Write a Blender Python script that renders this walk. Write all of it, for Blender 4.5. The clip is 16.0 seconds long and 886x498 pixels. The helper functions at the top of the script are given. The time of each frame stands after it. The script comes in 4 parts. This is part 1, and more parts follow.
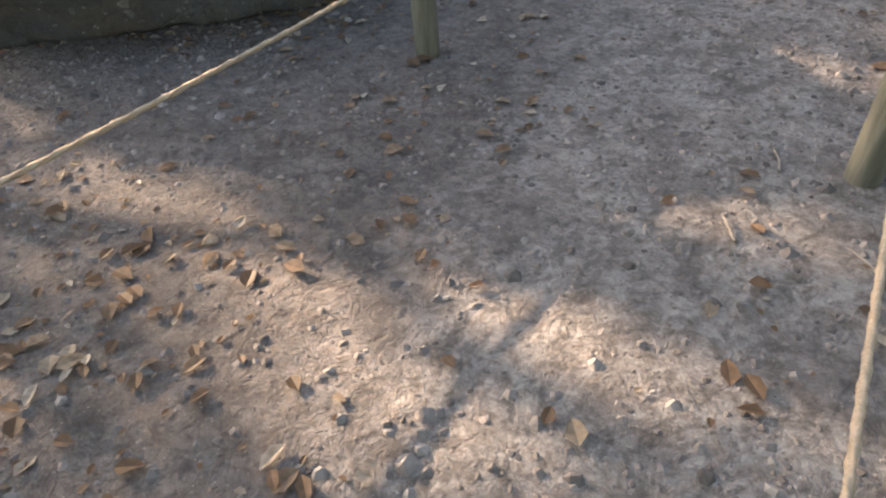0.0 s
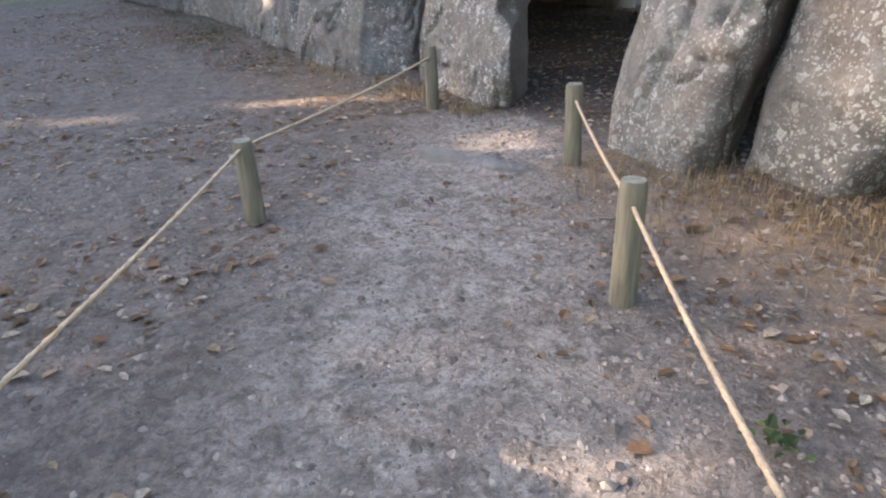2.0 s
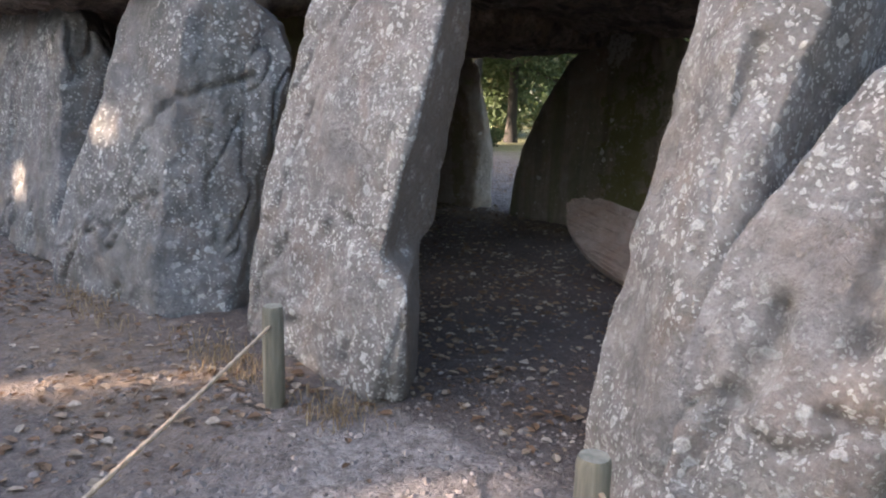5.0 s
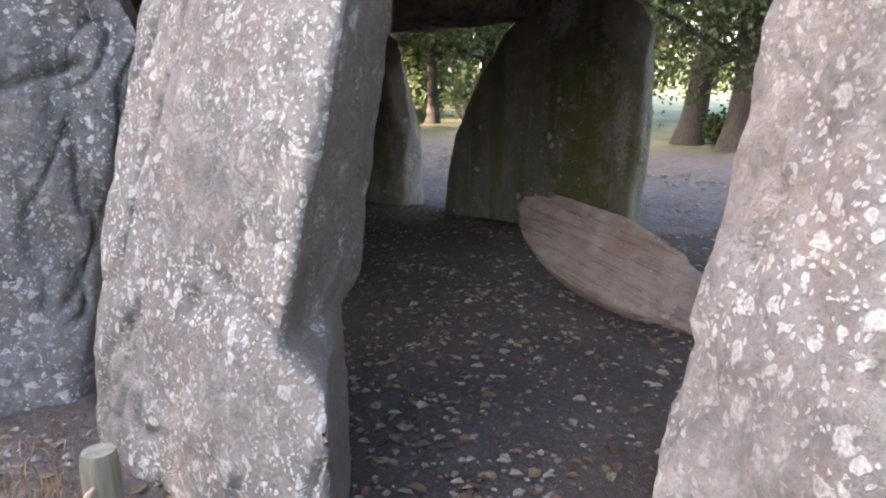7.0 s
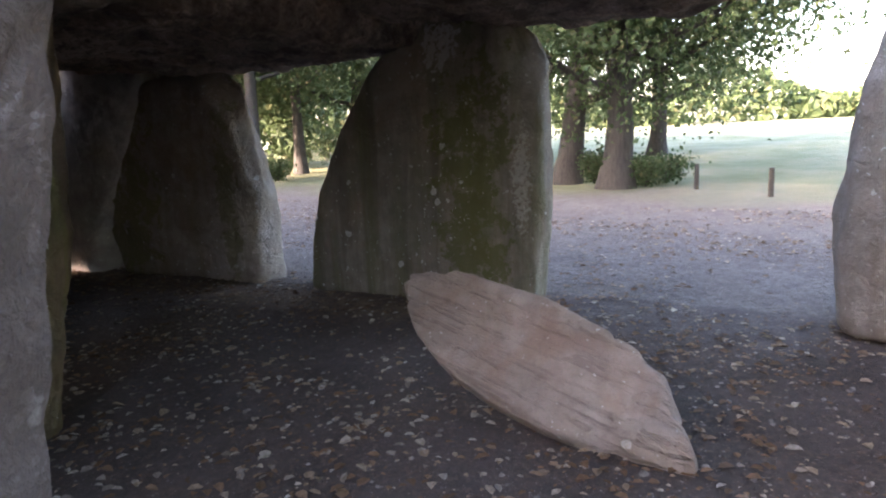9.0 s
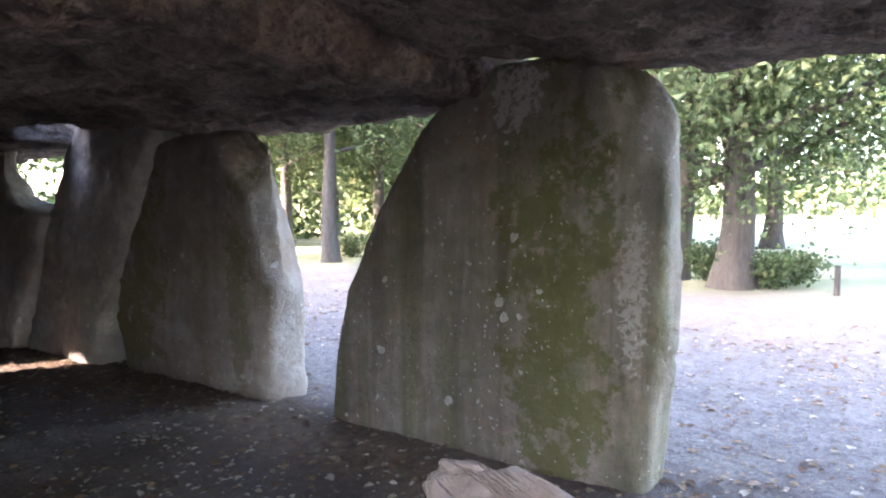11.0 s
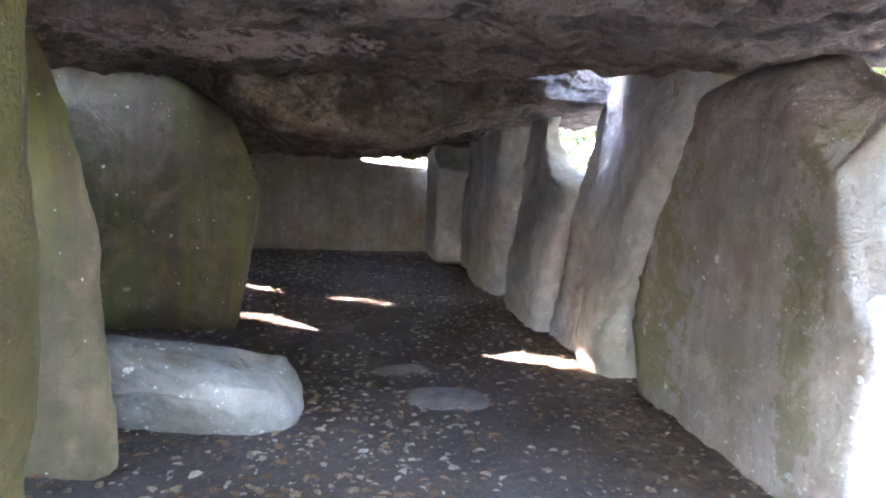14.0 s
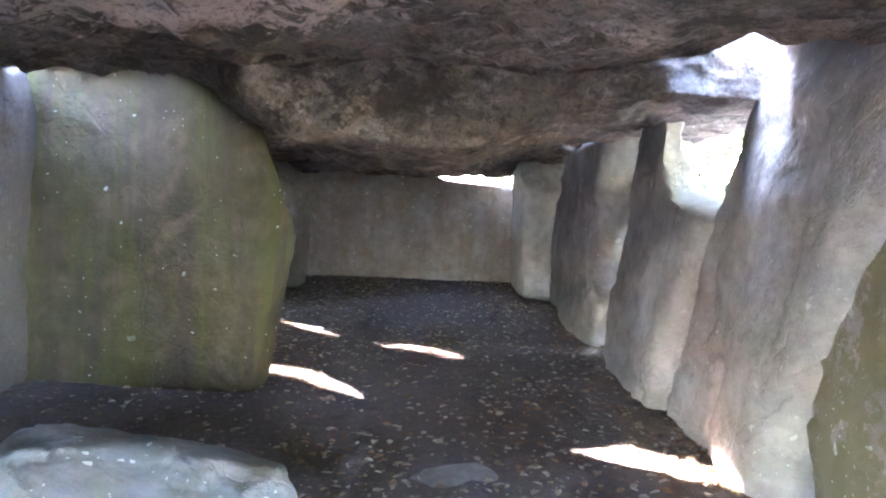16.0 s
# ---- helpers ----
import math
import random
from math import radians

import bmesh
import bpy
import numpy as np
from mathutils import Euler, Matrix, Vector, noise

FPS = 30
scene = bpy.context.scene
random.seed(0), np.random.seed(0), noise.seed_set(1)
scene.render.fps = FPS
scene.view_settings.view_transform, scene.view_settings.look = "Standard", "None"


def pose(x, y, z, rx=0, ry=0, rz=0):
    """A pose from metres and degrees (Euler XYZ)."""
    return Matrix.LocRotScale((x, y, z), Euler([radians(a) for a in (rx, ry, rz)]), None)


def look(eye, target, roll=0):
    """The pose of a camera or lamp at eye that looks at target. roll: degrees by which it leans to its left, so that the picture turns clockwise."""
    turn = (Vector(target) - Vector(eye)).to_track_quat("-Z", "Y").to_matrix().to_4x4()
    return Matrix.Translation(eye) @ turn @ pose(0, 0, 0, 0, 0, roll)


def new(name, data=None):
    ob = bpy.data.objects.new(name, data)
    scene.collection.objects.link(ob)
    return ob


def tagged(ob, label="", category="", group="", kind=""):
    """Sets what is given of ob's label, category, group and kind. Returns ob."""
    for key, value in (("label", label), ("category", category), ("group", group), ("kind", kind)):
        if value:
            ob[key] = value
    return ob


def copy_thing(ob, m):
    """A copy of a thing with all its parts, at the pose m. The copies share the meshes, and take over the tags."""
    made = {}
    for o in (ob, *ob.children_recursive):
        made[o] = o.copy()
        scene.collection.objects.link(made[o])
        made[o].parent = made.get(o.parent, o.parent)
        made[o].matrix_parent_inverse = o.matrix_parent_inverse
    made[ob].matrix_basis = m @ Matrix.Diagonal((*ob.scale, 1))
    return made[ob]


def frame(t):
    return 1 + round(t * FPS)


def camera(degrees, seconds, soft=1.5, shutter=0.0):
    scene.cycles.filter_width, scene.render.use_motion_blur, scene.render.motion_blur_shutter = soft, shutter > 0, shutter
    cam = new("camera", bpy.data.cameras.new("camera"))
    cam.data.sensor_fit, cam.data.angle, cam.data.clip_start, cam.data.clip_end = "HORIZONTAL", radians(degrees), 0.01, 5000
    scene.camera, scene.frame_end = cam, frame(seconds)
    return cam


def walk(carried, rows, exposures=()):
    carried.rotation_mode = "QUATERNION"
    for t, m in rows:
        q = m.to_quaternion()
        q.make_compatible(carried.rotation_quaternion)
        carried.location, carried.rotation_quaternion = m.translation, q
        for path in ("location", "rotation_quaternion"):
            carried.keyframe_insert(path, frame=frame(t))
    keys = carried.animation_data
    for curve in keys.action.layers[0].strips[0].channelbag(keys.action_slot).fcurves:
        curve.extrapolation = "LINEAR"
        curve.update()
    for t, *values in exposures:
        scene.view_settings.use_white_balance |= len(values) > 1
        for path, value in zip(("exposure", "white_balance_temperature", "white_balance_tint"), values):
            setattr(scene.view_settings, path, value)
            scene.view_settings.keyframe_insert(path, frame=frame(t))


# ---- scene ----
cam = camera(67.5, 16.0, soft=2.1)
METRES, EYE, TILT, LEAN, TURN = 13.25, 1.4, 0.0, 0.0, 10.0
ROWS = [
    (0.0, 0.0, 0.0, 0.0, -3.8, -41.72, 4.27),
    (0.5, 0.0046, 0.0317, 0.0016, -14.81, -37.67, 5.72),
    (1.0, 0.0109, 0.0612, 0.0034, -28.07, -30.05, 1.94),
    (1.5, 0.0172, 0.0883, 0.0026, -35.3, -28.18, 2.6),
    (2.0, 0.0382, 0.1169, 0.0064, -37.62, -26.05, 2.5),
    (2.5, 0.0554, 0.1401, 0.0059, -39.96, -18.32, -1.73),
    (3.0, 0.0673, 0.1708, 0.0083, -46.44, -15.44, -1.07),
    (3.5, 0.088, 0.1961, 0.0073, -46.21, -16.15, 0.3),
    (4.0, 0.1063, 0.2241, 0.0105, -46.24, -14.14, -1.25),
    (6.5, 0.2078, 0.3346, 0.0183, -61.14, -12.87, 0.07),
    (7.0, 0.2276, 0.3437, 0.0191, -59.77, -14.0, 0.44),
    (7.5, 0.2451, 0.3603, 0.021, -68.0, -8.66, 1.82),
    (8.0, 0.2654, 0.3728, 0.0206, -71.62, -10.11, 2.0),
    (10.5, 0.4484, 0.4226, 0.0181, -66.72, -9.13, 2.8),
    (11.0, 0.4747, 0.434, 0.0201, -62.94, -3.65, 0.23),
    (11.5, 0.496, 0.446, 0.0223, -52.89, -3.1, 1.89),
    (12.0, 0.5191, 0.4551, 0.0228, -38.27, -2.07, -1.08),
    (12.5, 0.5383, 0.4718, 0.0212, -32.23, -3.11, -0.24),
    (13.0, 0.5584, 0.5003, 0.0226, -28.64, -2.94, -0.25),
    (13.5, 0.5794, 0.523, 0.0201, -22.5, -4.92, -0.83),
    (14.0, 0.5979, 0.5498, 0.0225, -15.95, -6.52, -1.83),
    (14.5, 0.6098, 0.5798, 0.0241, -15.64, -5.9, -3.08),
    (15.0, 0.6213, 0.6093, 0.0261, -12.75, -5.74, -1.73),
    (15.5, 0.6341, 0.6397, 0.0289, -9.04, -4.94, -1.8),
    (16.0, 0.6393, 0.6693, 0.0264, -7.98, -5.27, -1.84),
]
EXPOSURES = [(0.0, 2.55, 7100, 13), (0.8, 3.0, 7100, 14), (2.0, 3.15, 6850, 16), (4.2, 3.05, 6550, 18), (6.5, 3.6, 6650, 21), (7.0, 3.75, 6700, 22), (8.2, 3.9, 6650, 25), (10.5, 5.0, 6200, 26), (11.0, 5.55, 6200, 26), (12.0, 7.25, 5900, 26), (12.5, 7.4, 5900, 27), (13.5, 7.55, 6000, 27), (14.0, 8.05, 5950, 26), (14.6, 9.1, 5650, 24), (15.2, 9.2, 5600, 24), (16.0, 9.05, 5750, 24)]
walk(cam, [(t, pose(0, 0, EYE, TILT, LEAN, TURN) @ pose(METRES * x, METRES * y, METRES * z, 90 + pitch, roll, yaw)) for t, x, y, z, yaw, pitch, roll in ROWS], EXPOSURES)
# exposure of the hand-held camera, then the light
scene.view_settings.exposure = 0.0
SUN_EL, SUN_FROM = 18.0, (-0.86, 0.51)   # low sun beyond the entrance flank
world = bpy.data.worlds.new("sky")
scene.world = world
world.use_nodes = True
wn = world.node_tree
sky = wn.nodes.new("ShaderNodeTexSky")
sky.sky_type = "NISHITA"
sky.sun_disc = False
sky.sun_elevation = radians(SUN_EL)
sky.sun_rotation = math.atan2(SUN_FROM[0], SUN_FROM[1])
sky.air_density, sky.dust_density, sky.ozone_density = 1.0, 2.5, 0.6
wn.links.new(sky.outputs[0], wn.nodes["Background"].inputs[0])
wn.nodes["Background"].inputs[1].default_value = 0.15
sun_data = bpy.data.lights.new("sun", "SUN")
sun_data.energy, sun_data.angle, sun_data.color = 4.5, radians(0.6), (1.0, 0.80, 0.62)
sun = new("sun", sun_data)
sun.matrix_world = look((SUN_FROM[0] * 60, SUN_FROM[1] * 60, 60 * math.tan(radians(SUN_EL))), (0, 0, 0))


# ---- materials ----
class Nodes:
    """A small helper that strings shader nodes together."""

    def __init__(self, name):
        self.mat = bpy.data.materials.new(name)
        self.mat.use_nodes = True
        self.t = self.mat.node_tree
        self.bsdf = self.t.nodes["Principled BSDF"]
        self.out = self.t.nodes["Material Output"]
        self.coord = self.t.nodes.new("ShaderNodeTexCoord").outputs["Object"]

    def put(self, socket, value):
        if hasattr(value, "is_output"):
            self.t.links.new(value, socket)
        elif isinstance(value, tuple) and len(value) == 3 and socket.type == "RGBA":
            socket.default_value = (*value, 1)
        else:
            socket.default_value = value

    def node(self, kind, out=0, props=None, **ins):
        n = self.t.nodes.new(kind)
        for k, v in (props or {}).items():
            setattr(n, k, v)
        for k, v in ins.items():
            key = int(k[1:]) if k[0] == "i" and k[1:].isdigit() else k.replace("_", " ")
            self.put(n.inputs[key], v)
        return n.outputs[out]

    def noise(self, scale, vec=None, detail=4.0, rough=0.55, dist=0.0):
        return self.node("ShaderNodeTexNoise", 0, Vector=vec or self.coord, Scale=scale, Detail=detail, Roughness=rough, Distortion=dist)

    def voronoi(self, scale, vec=None, feature="F1", out="Distance", rand=1.0):
        return self.node("ShaderNodeTexVoronoi", out, {"feature": feature}, Vector=vec or self.coord, Scale=scale, Randomness=rand)

    def ramp(self, fac, *stops):
        n = self.t.nodes.new("ShaderNodeValToRGB")
        e = n.color_ramp.elements
        while len(e) < len(stops):
            e.new(0.5)
        for el, (p, c) in zip(e, stops):
            el.position = p
            el.color = (c, c, c, 1) if isinstance(c, (int, float)) else (*c, 1)
        self.put(n.inputs[0], fac)
        return n.outputs[0]

    def mix(self, fac, a, b, mode="MIX"):
        n = self.t.nodes.new("ShaderNodeMix")
        n.data_type, n.blend_type = "RGBA", mode
        self.put(n.inputs[0], fac)
        self.put(n.inputs[6], a)
        self.put(n.inputs[7], b)
        return n.outputs[2]

    def math(self, op, a, b=0.0):
        return self.node("ShaderNodeMath", 0, {"operation": op}, i0=a, i1=b)

    def scaled(self, x, y, z, shift=None):
        v = self.node("ShaderNodeMapping", 0, Vector=self.coord if shift is None else shift, Scale=(x, y, z))
        return v

    def bump(self, height, strength, distance, normal=None):
        ins = dict(Height=height, Strength=strength, Distance=distance)
        if normal is not None:
            ins["Normal"] = normal
        return self.node("ShaderNodeBump", 0, **ins)

    def done(self, color, rough, normal=None):
        self.put(self.bsdf.inputs["Base Color"], color)
        self.put(self.bsdf.inputs["Roughness"], rough)
        self.bsdf.inputs["Specular IOR Level"].default_value = 0.3
        if normal is not None:
            self.put(self.bsdf.inputs["Normal"], normal)
        return self.mat


def stone_material(name, dark, light, lichen, algae, warm=0.0, patches=(), flat=0, bedded=0.0):
    """Weathered schist: mottled greys, rosettes of pale lichen, green algae in streaks, cracks and grain."""
    m = Nodes(name)
    rnd = m.node("ShaderNodeObjectInfo", "Random")
    off = m.node("ShaderNodeVectorMath", 0, {"operation": "ADD"}, i0=m.coord, i1=m.node("ShaderNodeCombineXYZ", 0, X=m.math("MULTIPLY", rnd, 37.0), Y=m.math("MULTIPLY", rnd, 91.0), Z=rnd))
    big = m.noise(1.3, off, 5, 0.6, 0.4)
    mid = m.noise(7.0, off, 6, 0.65)
    fine = m.noise(60.0, off, 5, 0.7)
    col = m.mix(m.ramp(big, (0.3, 0.0), (0.7, 1.0)), dark, light)
    col = m.mix(m.ramp(mid, (0.35, 0.75 if lichen > .3 else .45), (0.62, 0.0)), col, tuple(c * 0.6 for c in dark))
    col = m.mix(m.math("MULTIPLY", m.ramp(m.noise(2.4, off, 6, 0.6, 0.8), (0.48, 0.0), (0.66, 1.0)), 0.25 + warm), col, (0.30, 0.20, 0.14))
    if algae:
        streak = m.noise(1.0, m.scaled(3.2, 3.2, 0.35, off), 5, 0.6, 0.3)
        col = m.mix(m.math("MULTIPLY", m.ramp(streak, (0.44, 0.0), (0.62, 1.0)), algae), col, (0.115, 0.12, 0.035))
        streak = m.noise(1.0, m.scaled(6.0, 6.0, 0.5, off), 5, 0.6, 0.3)
        col = m.mix(m.math("MULTIPLY", m.ramp(streak, (0.5, 0.0), (0.66, 0.8)), algae), col, (0.09, 0.065, 0.05))
    def lay_patches(col):
        for py, pz, ry, rz, tone, amount, grainy in patches:
            sep = m.t.nodes.new("ShaderNodeSeparateXYZ")
            m.put(sep.inputs[0], m.coord)
            dy = m.math("POWER", m.math("DIVIDE", m.math("SUBTRACT", sep.outputs[1 - flat], py), ry), 2.0)
            dz = m.math("POWER", m.math("DIVIDE", m.math("SUBTRACT", sep.outputs[2 - flat], pz), rz), 2.0)
            near = m.math("SUBTRACT", m.math("ADD", m.ramp(m.noise(grainy, off, 6, 0.75), (0.36, 0.0), (0.66, 2.2)), -0.35), m.math("ADD", dy, dz))
            col = m.mix(m.math("MULTIPLY", m.ramp(near, (0.0, 0.0), (0.35, 1.0)), amount), col, tone)
        return col
    if lichen:
        col = lay_patches(col)
    wob = m.node("ShaderNodeVectorMath", 0, {"operation": "ADD"}, i0=off, i1=m.node("ShaderNodeVectorMath", 0, {"operation": "SCALE"}, i0=m.node("ShaderNodeTexNoise", "Color", Vector=off, Scale=14.0, Detail=4.0), Scale=0.09))
    spots = None
    for scale, keep, edge in ((9.0, 0.90, 0.27), (19.0, 0.62, 0.32), (44.0, 0.5, 0.36)):
        d = m.voronoi(scale, wob)
        cell = m.node("ShaderNodeSeparateColor", 0, Color=m.voronoi(scale, wob, "F1", "Color"))
        on = m.math("GREATER_THAN", cell, 1.0 - lichen * (1.35 - keep))
        disc = m.ramp(d, (0.0, 0.95), (edge * 0.5, 0.6), (edge * 0.8, 1.0), (edge + 0.035, 0.0))
        one = m.math("MULTIPLY", on, disc)
        spots = one if spots is None else m.math("MAXIMUM", spots, one)
    where = m.ramp(m.noise(1.7, off, 3, 0.5), (0.36, 0.08), (0.58, 1.0))
    spots = m.math("MULTIPLY", m.math("MULTIPLY", spots, where), m.ramp(fine, (0.3, 0.6), (0.5, 1.0)))
    if lichen > 0.3:
        # lichen keeps to the open, outward side of the stones
        turn = m.t.nodes.new("ShaderNodeSeparateXYZ")
        m.put(turn.inputs[0], m.node("ShaderNodeNewGeometry", "Normal"))
        open_side = m.ramp(turn.outputs[0], (0.05, 1.0), (0.3, 0.1))
        where = m.math("MULTIPLY", where, open_side)
        spots = m.math("MULTIPLY", spots, open_side)
        # inward sides go dark brown: bare rock, with its shade painted in
        bare_shade = m.math("MULTIPLY", m.math("SUBTRACT", 1.0, open_side), m.ramp(mid, (0.3, 0.55), (0.6, 0.9)))
        col = m.mix(bare_shade, col, (0.15, 0.115, 0.094))
    col = m.mix(spots, col, (0.62, 0.62, 0.57))
    if lichen > 0.3:
        film = m.math("MULTIPLY", m.ramp(m.noise(22.0, off, 6, 0.75), (0.52, 0.0), (0.68, 0.4)), where)
        col = m.mix(film, col, (0.40, 0.42, 0.40))
    col = m.mix(m.ramp(fine, (0.25, 0.45 if lichen > .3 or lichen == 0 else .2), (0.55, 0.0)), col, tuple(c * 0.45 for c in dark))
    crack = m.ramp(m.voronoi(1.6, wob, "DISTANCE_TO_EDGE"), (0.0, 0.0), (0.025, 1.0))
    h = m.math("ADD", m.math("MULTIPLY", mid, 0.6), m.math("MULTIPLY", fine, 0.25))
    h = m.math("ADD", h, m.math("MULTIPLY", m.noise(18.0, off, 6, 0.7, 0.5), 0.6))
    h = m.math("ADD", h, m.math("MULTIPLY", spots, 0.10))
    h = m.math("ADD", h, m.math("MULTIPLY", crack, 0.12))
    if bedded:
        seam = m.noise(1.0, m.scaled(26.0, 1.3, 26.0, off), 4, 0.6, 0.3)
        col = m.mix(m.math("MULTIPLY", m.ramp(seam, (0.36, 1.0), (0.46, 0.0)), bedded), col, tuple(c * 0.45 for c in dark))
        h = m.math("ADD", h, m.math("MULTIPLY", m.ramp(seam, (0.34, 0.0), (0.5, 1.0)), 0.7))
    if lichen == 0:
        # the underside is split into lumps and flakes, raw stone beside grimed hollows
        jag = m.node("ShaderNodeVectorMath", 0, {"operation": "ADD"}, i0=off, i1=m.node("ShaderNodeVectorMath", 0, {"operation": "SCALE"}, i0=m.node("ShaderNodeTexNoise", "Color", Vector=off, Scale=5.0, Detail=6.0, Roughness=0.7), Scale=0.35))
        lumps = m.node("ShaderNodeSeparateColor", 0, Color=m.voronoi(5.5, m.scaled(0.8, 1.3, 1.6, jag), "F1", "Color"))
        bits = m.node("ShaderNodeSeparateColor", 1, Color=m.voronoi(17.0, m.scaled(0.8, 1.3, 1.5, jag), "F1", "Color"))
        raw = m.ramp(m.noise(1.6, off, 4, 0.6), (0.42, 0.15), (0.6, 1.0))
        col = m.mix(m.math("MULTIPLY", m.ramp(lumps, (0.45, 0.0), (0.8, 0.55)), raw), col, (0.42, 0.33, 0.27))
        col = m.mix(m.math("MULTIPLY", m.ramp(bits, (0.6, 0.0), (0.9, 0.7)), raw), col, (0.50, 0.40, 0.34))
        grime = m.ramp(m.noise(2.6, off, 9, 0.72), (0.40, 0.8), (0.53, 0.0))
        col = m.mix(grime, col, (0.06, 0.047, 0.038))
        col = m.mix(m.ramp(m.noise(11.0, jag, 8, 0.75), (0.36, 0.75), (0.46, 0.0)), col, (0.05, 0.04, 0.033))
        col = lay_patches(col)
        pits = m.ramp(m.noise(30.0, jag, 7, 0.75), (0.40, 0.85), (0.47, 0.0))
        col = m.mix(pits, col, (0.07, 0.052, 0.042))
        h = m.math("SUBTRACT", h, m.math("MULTIPLY", pits, 0.25))
        h = m.math("ADD", h, m.math("ADD", m.math("MULTIPLY", lumps, 0.9), m.math("MULTIPLY", bits, 0.5)))
        h = m.math("SUBTRACT", h, m.math("MULTIPLY", grime, 0.5))
    return m.done(col, 0.9, m.bump(h, 0.8, 0.075))


M_FACADE = stone_material("lichened_schist", (0.17, 0.17, 0.165), (0.30, 0.295, 0.285), 0.55, 0.12)
M_JAMB = stone_material("pale_lichened_schist", (0.20, 0.19, 0.175), (0.35, 0.33, 0.305), 0.72, 0.08)
M_INNER = stone_material("sheltered_schist", (0.28, 0.24, 0.205), (0.46, 0.41, 0.365), 0.05, 0.2, 0.1)
M_BROAD = stone_material("sheltered_schist_with_algae", (0.28, 0.24, 0.205), (0.46, 0.41, 0.365), 0.05, 0.2, 0.1, ((.9, 1.0, .7, 1.5, (0.19, 0.175, 0.07), .7, 3.0), (-.9, .9, .2, 1.2, (0.17, 0.165, 0.08), .6, 4.0)))
M_OLIVE = stone_material("algae_schist", (0.075, 0.062, 0.035), (0.165, 0.14, 0.08), 0.012, 0.8, 0.1)
M_SPIRE = stone_material("algae_schist_with_lichen", (0.21, 0.19, 0.155), (0.36, 0.325, 0.265), 0.06, 0.55, 0.1,
                         ((-.5, 1.2, .42, 1.8, (0.12, 0.125, 0.035), .75, 4.0), (-1.0, 1.3, .09, .5, (0.50, 0.48, 0.42), .5, 26.0), (-.2, 2.5, .2, .28, (0.5, 0.49, 0.46), .8, 16.0)))
M_PALE = stone_material("pale_inner_schist", (0.34, 0.32, 0.295), (0.60, 0.57, 0.53), 0.04, 0.1)
M_CAP = stone_material("capstone_schist", (0.17, 0.135, 0.108), (0.34, 0.275, 0.225), 0.0, 0.12, 0.35)
# first patch: pale flakes, with the reddish sunlight on them painted in
M_CAPLIT = stone_material("capstone_schist_with_lit_flakes", (0.18, 0.142, 0.115), (0.38, 0.31, 0.26), 0.0, 0.12, 0.35, ((-.25, .4, 1.0, .62, (0.60, 0.46, 0.40), .95, 7.0), (.5, -1.4, 1.0, .6, (0.42, 0.36, 0.30), .55, 8.0)), flat=1)
M_BOULDER = stone_material("damp_boulder", (0.10, 0.10, 0.10), (0.21, 0.215, 0.22), 0.12, 0.1)
M_BLOCK = stone_material("dusty_fallen_block", (0.15, 0.148, 0.145), (0.33, 0.325, 0.32), 0.04, 0.1)
M_SLAB = stone_material("fallen_slab_schist", (0.31, 0.26, 0.22), (0.46, 0.39, 0.335), 0.03, 0.0, 0.2, bedded=0.35)


